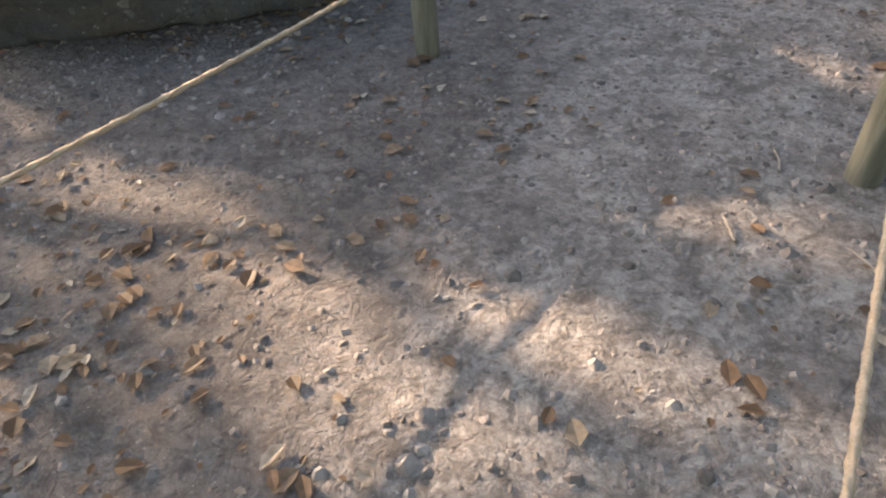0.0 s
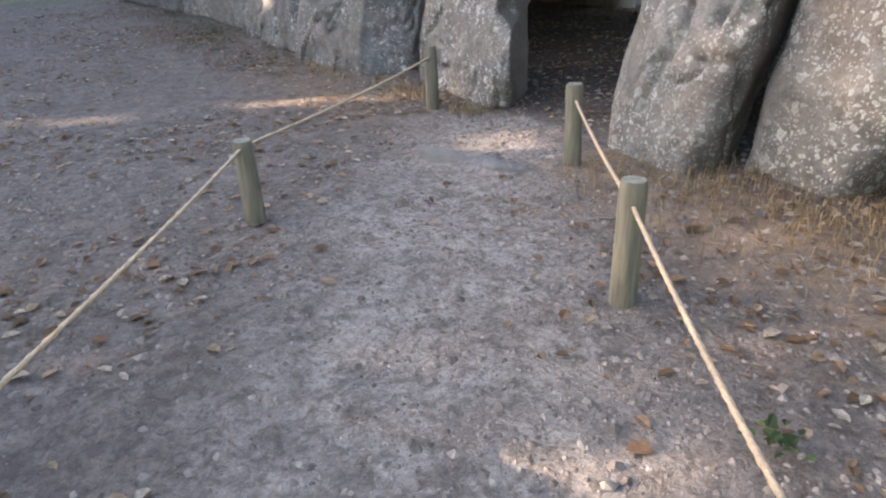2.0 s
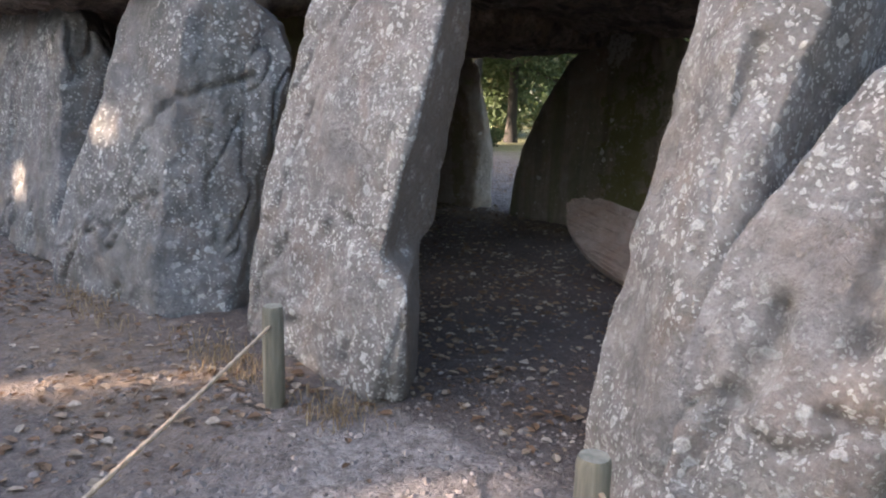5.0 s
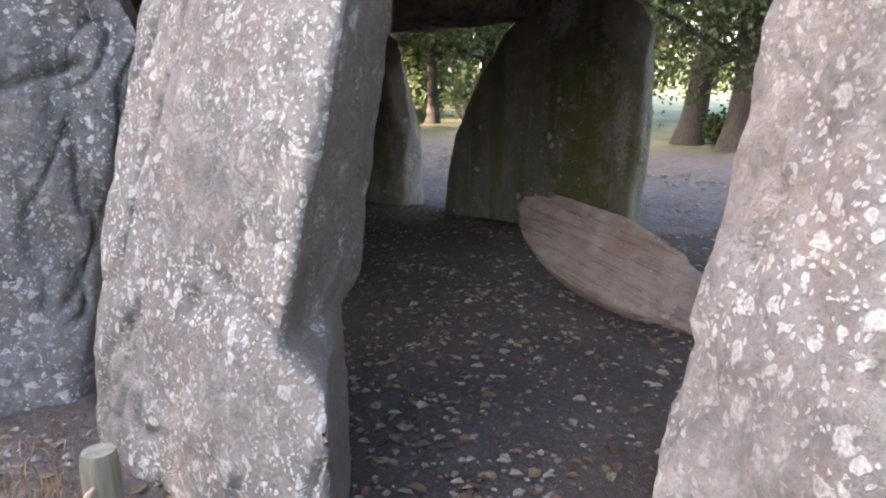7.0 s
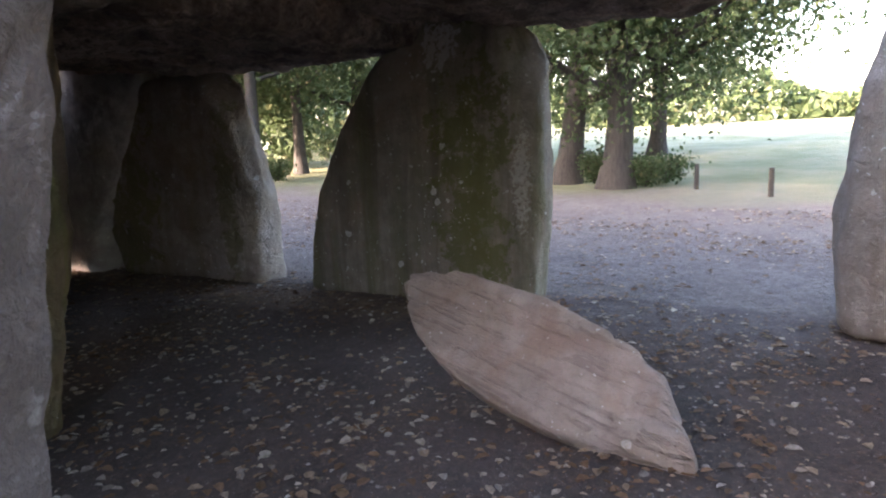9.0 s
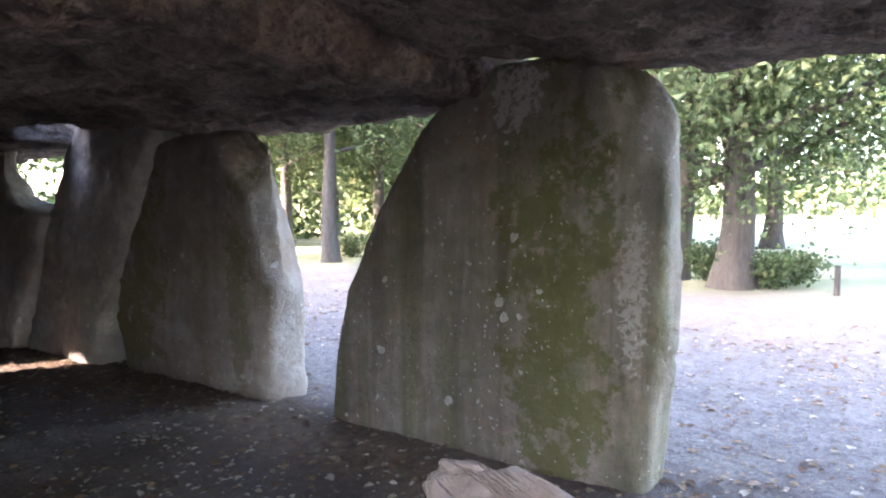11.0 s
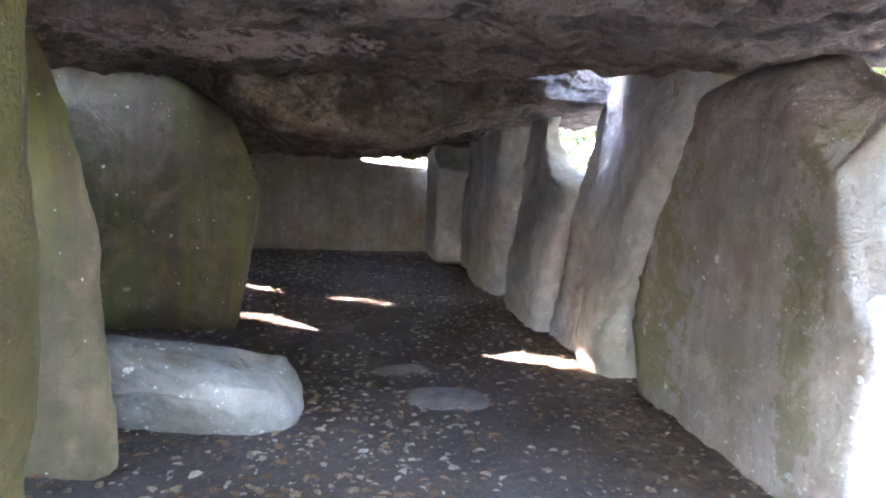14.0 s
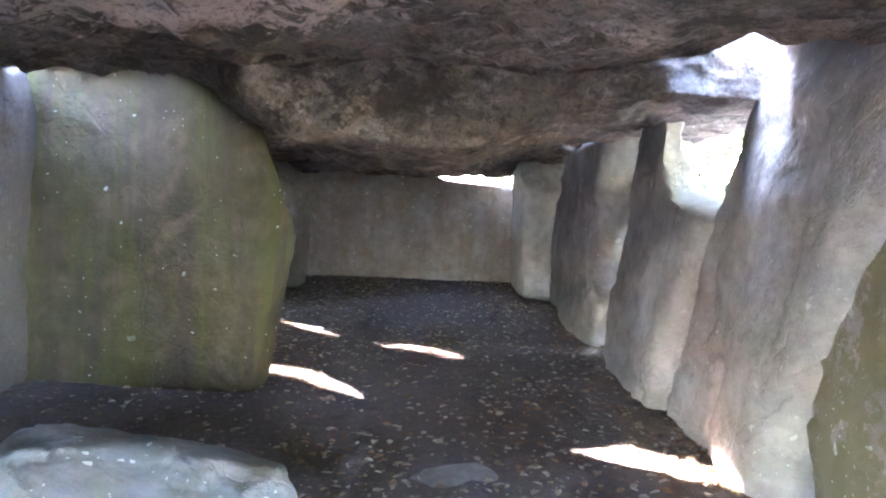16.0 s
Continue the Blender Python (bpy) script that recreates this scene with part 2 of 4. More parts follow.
def ground_material():
    m = Nodes("trodden_earth")
    vc = m.node("ShaderNodeVertexColor", 0, {"layer_name": "zones"})
    sep = m.t.nodes.new("ShaderNodeSeparateColor")
    m.put(sep.inputs[0], vc)
    path, grass, dry = sep.outputs
    floor_shade = vc.node.outputs["Alpha"]
    big = m.noise(0.9, None, 6, 0.6)
    mid = m.noise(9.0, None, 6, 0.7)
    fine = m.noise(55.0, None, 5, 0.75)
    col = m.mix(m.ramp(big, (0.3, 0.0), (0.7, 1.0)), (0.10, 0.083, 0.075), (0.175, 0.15, 0.135))
    col = m.mix(m.math("MULTIPLY", path, m.ramp(mid, (0.25, 0.45), (0.6, 1.0))), col, (0.42, 0.38, 0.345))
    # earth under the roof mixed darker, the chamber's shade put into the colour
    col = m.mix(m.math("MULTIPLY", floor_shade, 0.93), col, m.mix(m.ramp(big, (0.35, 0.0), (0.65, 1.0)), (0.046, 0.037, 0.033), (0.095, 0.078, 0.07)))
    litter = m.ramp(m.noise(26.0, None, 6, 0.8), (0.50, 0.0), (0.62, 1.0))
    col = m.mix(m.math("MULTIPLY", litter, 0.45), col, (0.24, 0.165, 0.115))
    col = m.mix(m.ramp(m.noise(30.0, None, 6, 0.75, 0.6), (0.38, 0.5), (0.56, 0.0)), col, (0.06, 0.05, 0.045))
    col = m.mix(m.ramp(m.noise(11.0, None, 5, 0.65, 0.7), (0.36, 0.6), (0.52, 0.0)), col, (0.075, 0.062, 0.054))
    col = m.mix(m.ramp(m.noise(3.2, None, 6, 0.7, 0.5), (0.40, 0.45), (0.55, 0.0)), col, (0.10, 0.082, 0.072))
    chips = m.voronoi(70.0)
    col = m.mix(m.math("MULTIPLY", m.ramp(chips, (0.16, 1.0), (0.24, 0.0)), m.ramp(m.noise(30.0), (0.52, 0.0), (0.6, 0.7))), col, (0.38, 0.34, 0.29))
    col = m.mix(m.math("MULTIPLY", dry, m.ramp(mid, (0.35, 0.1), (0.6, 0.9))), col, (0.30, 0.21, 0.13))
    col = m.mix(grass, col, m.mix(m.ramp(m.noise(0.35, None, 6, 0.7), (0.35, 0.0), (0.65, 1.0)), (0.13, 0.15, 0.065), (0.26, 0.25, 0.15)))
    h = m.math("ADD", m.math("MULTIPLY", m.noise(13.0, None, 6, 0.65, 0.6), 1.2), m.math("MULTIPLY", fine, 0.4))
    return m.done(col, 0.95, m.bump(h, 1.0, 0.06))


def simple_material(name, a, b, scale, rough=0.85, island=0.0, relief=0.3, stretch=(1, 1, 1), trans=0.0):
    m = Nodes(name)
    n = m.noise(scale, m.scaled(*stretch), 6, 0.65, 0.4)
    col = m.mix(m.ramp(n, (0.3, 0.0), (0.7, 1.0)), a, b)
    if island:
        r = m.node("ShaderNodeNewGeometry", "Random Per Island")
        col = m.mix(1.0, col, m.ramp(r, (0.0, 1.0 - island), (1.0, 1.0 + island)), "MULTIPLY")
    mat = m.done(col, rough, m.bump(n, relief, 0.02))
    if trans:
        t = m.t.nodes.new("ShaderNodeBsdfTranslucent")
        m.put(t.inputs[0], col)
        s = m.t.nodes.new("ShaderNodeMixShader")
        s.inputs[0].default_value = trans
        m.t.links.new(m.bsdf.outputs[0], s.inputs[1])
        m.t.links.new(t.outputs[0], s.inputs[2])
        m.t.links.new(s.outputs[0], m.out.inputs[0])
    return mat


def leaf_material(name, stops):
    """Dead or living leaves, each with a colour of its own."""
    m = Nodes(name)
    r = m.node("ShaderNodeNewGeometry", "Random Per Island")
    col = m.ramp(r, *stops)
    col = m.mix(m.ramp(m.noise(40.0), (0.35, 0.5), (0.65, 0.0)), col, (0.08, 0.06, 0.03))
    mat = m.done(col, 0.65)
    t = m.t.nodes.new("ShaderNodeBsdfTranslucent")
    m.put(t.inputs[0], col)
    s = m.t.nodes.new("ShaderNodeMixShader")
    s.inputs[0].default_value = 0.42
    m.t.links.new(m.bsdf.outputs[0], s.inputs[1])
    m.t.links.new(t.outputs[0], s.inputs[2])
    m.t.links.new(s.outputs[0], m.out.inputs[0])
    return mat


M_GROUND = ground_material()
M_POST = simple_material("weathered_round_timber", (0.10, 0.096, 0.07), (0.22, 0.205, 0.155), 5.0, 0.85, 0, 0.4, (6, 6, 0.6))
M_POSTTOP = simple_material("sawn_end_grain", (0.13, 0.127, 0.10), (0.24, 0.23, 0.18), 30.0)
M_ROPE = simple_material("hemp_rope", (0.42, 0.31, 0.20), (0.62, 0.48, 0.34), 90.0, 0.9, 0, 0.6)
M_BARK = simple_material("bark", (0.022, 0.02, 0.018), (0.062, 0.056, 0.048), 4.0, 0.95, 0, 0.9, (5, 5, 0.9))
M_LEAF = leaf_material("foliage", ((0.0, (0.025, 0.055, 0.020)), (0.5, (0.045, 0.092, 0.034)), (0.9, (0.075, 0.125, 0.052)), (1.0, (0.13, 0.135, 0.06))))
M_DEAD = leaf_material("dead_leaves", ((0.0, (0.12, 0.075, 0.045)), (0.45, (0.25, 0.15, 0.09)), (0.8, (0.40, 0.31, 0.22)), (1.0, (0.52, 0.46, 0.38))))
M_PEBBLE = simple_material("pebble_stone", (0.13, 0.112, 0.10), (0.27, 0.24, 0.21), 12.0, 0.9, 0.35)
M_CLOD = simple_material("earth_clods", (0.10, 0.085, 0.075), (0.22, 0.19, 0.168), 14.0, 0.95, 0.4)
M_FLOORSTONE = simple_material("dusty_floor_stone", (0.098, 0.086, 0.079), (0.203, 0.188, 0.176), 9.0, 0.95)
M_PALELEAF = leaf_material("bleached_leaves", ((0.0, (0.22, 0.185, 0.15)), (0.7, (0.40, 0.36, 0.31)), (1.0, (0.58, 0.54, 0.48))))
M_STRAW = leaf_material("dry_grass", ((0.0, (0.24, 0.16, 0.09)), (1.0, (0.46, 0.36, 0.21))))
M_TWIG = simple_material("dead_wood", (0.14, 0.11, 0.085), (0.34, 0.29, 0.24), 20.0)

# ---- shaping helpers ----


def lattice(p, seed):
    """Smooth value noise in -1..1 for an array of points."""
    i = np.floor(p).astype(np.int64)
    f = p - i
    f = f * f * f * (f * (f * 6 - 15) + 10)

    def h(dx, dy, dz):
        n = (i[:, 0] + dx) * 374761393 + (i[:, 1] + dy) * 668265263 + (i[:, 2] + dz) * 2147483647 + seed * 1274126177
        n = (n ^ (n >> 13)) & 0xFFFFFFFF
        n = (n * 1274126177) & 0xFFFFFFFF
        n = n ^ (n >> 16)
        return (n & 0xFFFF) / 32767.5 - 1.0
    x, y, z = f[:, 0], f[:, 1], f[:, 2]
    c = [[h(a, b, 0) * (1 - z) + h(a, b, 1) * z for b in (0, 1)] for a in (0, 1)]
    c = [q[0] * (1 - y) + q[1] * y for q in c]
    return c[0] * (1 - x) + c[1] * x


def fbm(p, scale, octaves, seed, gain=0.5):
    out, amp = np.zeros(len(p)), 1.0
    for k in range(octaves):
        out += amp * lattice(p * scale, seed + k * 17)
        scale, amp = scale * 2.03, amp * gain
    return out


def mesh_from(name, verts, faces, mat, smooth=True):
    me = bpy.data.meshes.new(name)
    me.from_pydata([tuple(v) for v in verts], [], [tuple(f) for f in faces])
    me.materials.append(mat)
    if smooth:
        me.polygons.foreach_set("use_smooth", [True] * len(me.polygons))
    me.update()
    return me


def part(name, bm, material, parent, label=""):
    me = bpy.data.meshes.new(name)
    bm.to_mesh(me)
    bm.free()
    me.materials.append(material)
    me.polygons.foreach_set("use_smooth", [True] * len(me.polygons))
    ob = new(name, me)
    ob.parent = parent
    if label:
        ob["label"] = label
    return ob


AXES = {"wall": (1, 0, 2), "across": (0, 1, 2), "lie_y": (0, 2, 1), "lie_x": (1, 2, 0)}


def stone(name, levels, mat, label, category="standing stone", mode="wall", place=None, seed=0, ends=(0.04, 0.22), res=0.05,
          rough=1.0, power=7.0, grooves=(), strata=0.0, cuts=(), chips=16, crag=0.0, worn=2, group="standing stones of the dolmen"):
    """A megalith lofted through sections (s, a0, a1, b0, b1). wall: a runs along y, b through x; across: a along x, b along y;
    lie_y and lie_x: a slab lofted along y or x, b upwards. grooves: (a, s, a, s, width, depth) in the b0 face.
    cuts: (a, b, s, na, nb, ns, s_low, s_high), planes that slice the block; chips: how many edges are knocked off at random."""
    L = np.array(levels, float)
    s0, s1 = L[0, 0], L[-1, 0]
    wa, wb = np.mean(L[:, 2] - L[:, 1]) / 2, np.mean(L[:, 4] - L[:, 3]) / 2
    n = max(24, int(4 * (wa + wb) / res))
    m = max(8, int((s1 - s0) / res))
    th = np.linspace(0, 2 * np.pi, 6000, endpoint=False)
    ca, cb = np.cos(th), np.sin(th)
    # a rounded box, its outline walked in even steps
    r = (abs(ca / np.cos(np.pi / 4)) ** power + abs(cb / np.cos(np.pi / 4)) ** power) ** (-1 / power) / np.cos(np.pi / 4)
    ea, eb = ca * r, cb * r
    d = np.hypot(np.diff(ea * wa, append=ea[0] * wa), np.diff(eb * wb, append=eb[0] * wb))
    cum = np.concatenate([[0], np.cumsum(d)])
    walk_at = np.linspace(0, cum[-1], n, endpoint=False)
    ea, eb = np.interp(walk_at, cum, np.append(ea, ea[0])), np.interp(walk_at, cum, np.append(eb, eb[0]))
    u = np.linspace(0, 1, m)
    s = s0 + (s1 - s0) * u
    cols = []
    for k in range(1, 5):
        c = np.interp(s, L[:, 0], L[:, k])
        pad = np.pad(c, 2, mode="edge")
        cols.append((pad[:-4] + 2 * pad[1:-3] + 3 * pad[2:-2] + 2 * pad[3:-1] + pad[4:]) / 9)
    a0, a1, b0, b1 = cols
    shrink = np.ones(m)
    for r, dist in ((ends[0], s - s0), (ends[1], s1 - s)):
        q = np.clip(1 - dist / r, 0, 1)
        shrink *= np.where(dist < r, (1 - q ** 2.6) ** (1 / 2.6), 1)
    half_a, half_b = (a1 - a0) / 2, (b1 - b0) / 2
    inset = (1 - shrink) * np.minimum(half_a, half_b)
    A = (a0 + a1)[:, None] / 2 + np.maximum(half_a - inset, 0.01)[:, None] * ea[None]
    B = (b0 + b1)[:, None] / 2 + np.maximum(half_b - inset, 0.01)[:, None] * eb[None]
    S = np.repeat(s[:, None], n, 1)
    G = np.stack([A, B, S], 2)
    F = G.reshape(-1, 3)
    dice = np.random.default_rng(seed + 100)
    for _ in range(chips):
        v = dice.normal(0, 1, 3) * np.array([1.0, 0.8 if wb < wa else 1.2, 0.55])
        v[2] = abs(v[2]) * (mode in ("wall", "across")) + v[2] * (mode not in ("wall", "across"))
        v /= np.linalg.norm(v)
        h = F @ v
        foot = np.clip((F[:, 2] - .15) / .5, 0, 1) if mode in ("wall", "across") else 1.0
        F = F - (np.maximum(h - np.quantile(h, dice.uniform(.94, .992)), 0) * foot)[:, None] * v
    for ca0, cb0, cs0, na, nb, ns, lo, hi in cuts:
        v = np.array([na, nb, ns]) / math.sqrt(na * na + nb * nb + ns * ns)
        over = np.maximum((F - np.array([ca0, cb0, cs0])) @ v, 0) * np.clip((F[:, 2] - lo) / .2, 0, 1) * np.clip((hi - F[:, 2]) / .1, 0, 1)
        flat = v * np.array([1, 1, 0])
        F = F - over[:, None] * flat / (flat @ v)
    G = F.reshape(G.shape)
    for _ in range(worn):
        mid = G.copy()
        mid[1:-1] = (G[:-2] + G[2:] + 2 * G[1:-1]) / 4
        G = (np.roll(mid, 1, 1) + np.roll(mid, -1, 1) + 2 * mid) / 4
    du = np.roll(G, -1, 1) - np.roll(G, 1, 1)
    dv = np.gradient(G, axis=0)
    N = np.cross(du, dv)
    N /= np.linalg.norm(N, axis=2, keepdims=True) + 1e-9
    P, Q = G.reshape(-1, 3), N.reshape(-1, 3)
    disp = rough * (0.03 * fbm(P, 1.1, 2, seed) + 0.014 * fbm(P, 4.0, 4, seed + 5, .6) - 0.03 * np.clip(abs(fbm(P * (1, 1, 0.6), 1.9, 3, seed + 9)), 0, .5) + .012)
    if crag:
        line = fbm(np.stack([P[:, 0] + .35 * P[:, 2], P[:, 1], P[:, 2] * .4], 1), 2.0, 3, seed + 33)
        disp -= crag * np.clip(1 - abs(line) / .09, 0, 1) * np.clip(.5 + 1.5 * fbm(P, .9, 1, seed + 34), 0, 1)
    if strata:
        lump = fbm(P * (1, 1, .8), 2.6, 4, seed + 44, .6)
        disp += .07 * np.clip(abs(lump), 0, .8) - .03
        lay = P[:, 1] * 9 + fbm(P, 1.5, 2, seed + 3) * 1.6
        disp += strata * ((lay % 1.0) ** 2 - 0.4)
    front = np.clip(-Q[:, 1] * 1.6, 0, 1)
    for ga, gs, ha, hs, w, dep in grooves:
        wob = 0.05 * fbm(P, 2.5, 3, seed + 21, .5)
        e = np.array([ha - ga, hs - gs])
        k = np.clip(((P[:, 0] - ga) * e[0] + (P[:, 2] - gs) * e[1]) / (e @ e), 0, 1)
        dist = np.hypot(P[:, 0] + wob - ga - k * e[0], P[:, 2] + wob - gs - k * e[1])
        disp -= front * dep * np.exp(-(dist / w) ** 2)
    P = P + Q * disp[:, None]
    order = AXES[mode]
    W = np.zeros_like(P)
    for col_i, axis in enumerate(order):
        W[:, axis] = P[:, col_i]
    W = np.vstack([W, W[:n].mean(0), W[-n:].mean(0)])
    i = np.arange(m - 1)[:, None] * n
    j = np.arange(n)[None]
    jn = (j + 1) % n
    quads = np.stack([i + j, i + jn, i + n + jn, i + n + j], 2).reshape(-1, 4)
    low, high = m * n, m * n + 1
    faces = [list(map(int, q)) for q in quads] + [[low, (k + 1) % n, k] for k in range(n)] + [[high, (m - 1) * n + k, (m - 1) * n + (k + 1) % n] for k in range(n)]
    # keep the faces turned outwards
    tri = np.array([W[f[:3]] for f in faces[: len(quads)]])
    mid = W.mean(0)
    if (np.cross(tri[:, 1] - tri[:, 0], tri[:, 2] - tri[:, 0]) * (tri[:, 0] - mid)).sum() < 0:
        faces = [f[::-1] for f in faces]
    base = np.array([W[:, 0].mean(), W[:, 1].mean(), W[:, 2].min()])
    ob = new(name, mesh_from(name, W - base, faces, mat))
    ob.matrix_world = (place or Matrix.Identity(4)) @ Matrix.Translation(base)
    return tagged(ob, label, category, group)


def ground_height(x, y):
    """Level earth with a worn hollow along the path and a low sill before the entrance."""
    x, y = np.asarray(x, float), np.asarray(y, float)
    p = np.stack([x.ravel(), y.ravel(), np.zeros(x.size)], 1)
    near = np.exp(-(((p[:, 0] - 5) / 14) ** 2 + ((p[:, 1] - 10) / 18) ** 2))
    h = near * (0.022 * fbm(p, 0.9, 2, 3) + 0.012 * fbm(p, 4.0, 2, 8) + 0.008 * fbm(p, 11.0, 2, 12)) - 0.02
    e = np.array([0.42, -0.85])
    q = p[:, :2] - np.array([2.15, 5.95])
    along, off = q @ e, q @ np.array([0.85, 0.42])
    wob = 0.05 * lattice(p * 3.0, 55)
    h += 0.05 * np.exp(-((off + wob) / 0.07) ** 2) * np.exp(-((along - 0.42) / 0.5) ** 4)
    far = np.hypot(p[:, 0] - 5, p[:, 1] - 12)
    h += np.clip((far - 22) / 200, 0, 1) * (0.5 + 1.2 * lattice(p / 30.0, 77))
    return h.reshape(x.shape)


def path_amount(x, y):
    """How trodden the earth is: the roped path, then the walk through the chamber."""
    pts = [(0.2, -3), (0.3, 1.0), (1.0, 3.3), (1.9, 4.9), (2.9, 6.0), (4.8, 6.6), (6.2, 8.2), (7.0, 11), (6.9, 16), (6.2, 22)]
    best = np.full(np.shape(x), 9.0)
    for (ax, ay), (bx, by) in zip(pts, pts[1:]):
        k = np.clip(((x - ax) * (bx - ax) + (y - ay) * (by - ay)) / ((bx - ax) ** 2 + (by - ay) ** 2), 0, 1)
        best = np.minimum(best, np.hypot(x - ax - k * (bx - ax), y - ay - k * (by - ay)))
    return np.clip(1.35 - best / 0.75, 0, 1)


def axis_steps(lo, hi, step, far):
    inner = list(np.arange(lo, hi, step))
    grow, d, up, down = 1.22, step, [hi], [lo]
    while up[-1] < far:
        d *= grow
        up.append(up[-1] + d)
        down.append(down[-1] - d)
    return np.array(down[:0:-1] + inner + up)


def make_ground():
    X, Y = np.meshgrid(axis_steps(-3.5, 12, 0.055, 1500), axis_steps(-0.5, 24, 0.07, 1500))
    Z = ground_height(X, Y)
    r, c = X.shape
    i, j = np.meshgrid(np.arange(r - 1), np.arange(c - 1), indexing="ij")
    k = i * c + j
    me = mesh_from("ground", np.stack([X, Y, Z], 2).reshape(-1, 3), np.stack([k, k + 1, k + c + 1, k + c], 2).reshape(-1, 4), M_GROUND)
    lay = me.color_attributes.new("zones", "FLOAT_COLOR", "POINT")
    x, y = X.ravel(), Y.ravel()
    p = np.stack([x, y, 0 * x], 1)
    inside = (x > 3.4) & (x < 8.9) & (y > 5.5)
    out = np.clip((np.hypot(x - 5.5, y - 11) - 12 + 3 * fbm(p, 0.25, 3, 31)) / 4, 0, 1)
    out = np.maximum(out, np.clip((x - 19.3 + 1.0 * fbm(p, 0.4, 2, 30)) / 2, 0, 1))
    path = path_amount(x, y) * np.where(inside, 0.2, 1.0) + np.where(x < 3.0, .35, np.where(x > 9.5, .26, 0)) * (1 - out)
    grass = np.where(x > 2, out, out * np.clip((y - 14) / 6, 0.0, 1) * 0.6)
    dry = np.exp(-((x - 3.1) / 0.5) ** 2) * np.clip((5.6 - abs(y - 3.6)) / 3, 0, 1) * (y < 5.2) + 0.8 * np.exp(-((x - 2.3) / 0.5) ** 2) * np.exp(-((y - 8.3) / 1.4) ** 2) + 0.6 * np.exp(-((x - 8.4) / 0.4) ** 2) * (y > 9)
    # soft-edged zone of shade painted on the chamber floor
    floor_shade = np.clip((x - 3.3 + .2 * fbm(p, 1.5, 2, 91)) / .5, 0, 1) * np.clip((9.1 - x + .2 * fbm(p, 1.5, 2, 92)) / .5, 0, 1) * np.clip((y - 2) / 1, 0, 1) * np.clip((23.5 - y) / 1, 0, 1)
    cols = np.stack([path, grass, np.clip(dry, 0, 1), floor_shade], 1)
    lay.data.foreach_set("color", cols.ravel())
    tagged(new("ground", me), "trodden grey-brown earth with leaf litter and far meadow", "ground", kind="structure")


make_ground()

# ---- the dolmen ----
FACE = "grey schist standing stone with pale lichen in the entrance flank"
stone("standing_stone", [(-.1, 6.68, 8.28, 3.3, 3.98), (.35, 6.52, 8.28, 3.32, 3.98), (.55, 6.46, 8.27, 3.36, 3.98), (.68, 6.56, 8.26, 3.38, 3.98), (.84, 6.7, 8.25, 3.42, 3.98), (1.4, 6.66, 8.2, 3.54, 4.0), (2.0, 6.6, 8.1, 3.68, 4.02), (2.55, 6.56, 8.0, 3.8, 4.1)],
      M_JAMB, "tall lichen-spotted schist jamb stone with a shouldered foot", seed=1, res=.028, chips=5,
      cuts=[(6.72, 3.58, 1.6, -.945, .325, -.17, .58, 9), (6.56, 3.40, 0, -.73, .68, 0, -1, .88)], crag=.05,
      grooves=[(6.5, .66, 7.35, 1.0, .022, .08), (7.0, .1, 6.95, .5, .02, .06), (7.0, 1.7, 6.9, 1.15, .03, .05)])
stone("standing_stone", [(-.1, .12, 2.1, 0, .9), (.3, .08, 2.12, .03, .95), (.95, .05, 1.85, .15, 1.0), (2.0, -.1, 1.42, .34, 1.2), (2.6, -.1, 1.2, .45, 1.2)],
      M_FACADE, "grey schist standing stone cleft by slanting cracks", place=pose(3.0, 8.5, 0, 0, 0, 12), seed=2, res=.024, chips=8, crag=.08, rough=1.5, cuts=[(.42, .02, 0, -.8, -.6, .09, -1, 9)], grooves=[(.1, 1.75, .6, 1.5, .035, .05), (.6, 1.5, .9, 1.2, .025, .04), (.3, .95, .8, .8, .025, .03), (.8, .8, 1.15, .5, .03, .04), (1.3, .5, 1.75, .25, .018, .05)])
stone("standing_stone", [(-.1, -.3, 2.6, 0, .8), (1.0, -.2, 2.55, .15, .9), (2.7, -.2, 2.5, .4, 1.1)], M_FACADE, FACE, place=pose(2.66, 11.15, 0, 0, 0, 2), seed=3, res=.035, crag=.09, rough=1.5, chips=9)
NOSE = {2: ((1.36, .02), (1.44, -.6), (1.9, -.6), (1.98, .02)), 3: ((1.28, .02), (1.33, -.6), (1.44, -.6), (1.5, .02), (1.8, .02), (1.88, -.6), (2.3, -.6), (2.38, .02))}
for k, (y, ln, back, split) in enumerate([(13.55, 2.45, .0, False), (15.95, 1.9, .12, True), (18.04, 1.84, .05, True), (20.05, 3.2, .0, False)]):
    nose = [(z, a, ln - .02, back + .05 + .04 * z, .66) for z, a in NOSE.get(k, ())]
    stone("standing_stone", [(-.1, 0, ln, back, .6), (1.0, .02, ln - .02, back + .06, .65)] + nose + [(2.75, .03, ln - .03, back + .15, .8)], M_FACADE, FACE, place=pose(2.72 - .16 * (y - 14), y, 0, 0, 0, 9), seed=4 + k, crag=.04, chips=0 if nose or split else 6,
          cuts=[(ln - .03, back, 0, .77, .64, 0, -1, 9)] if split else ())
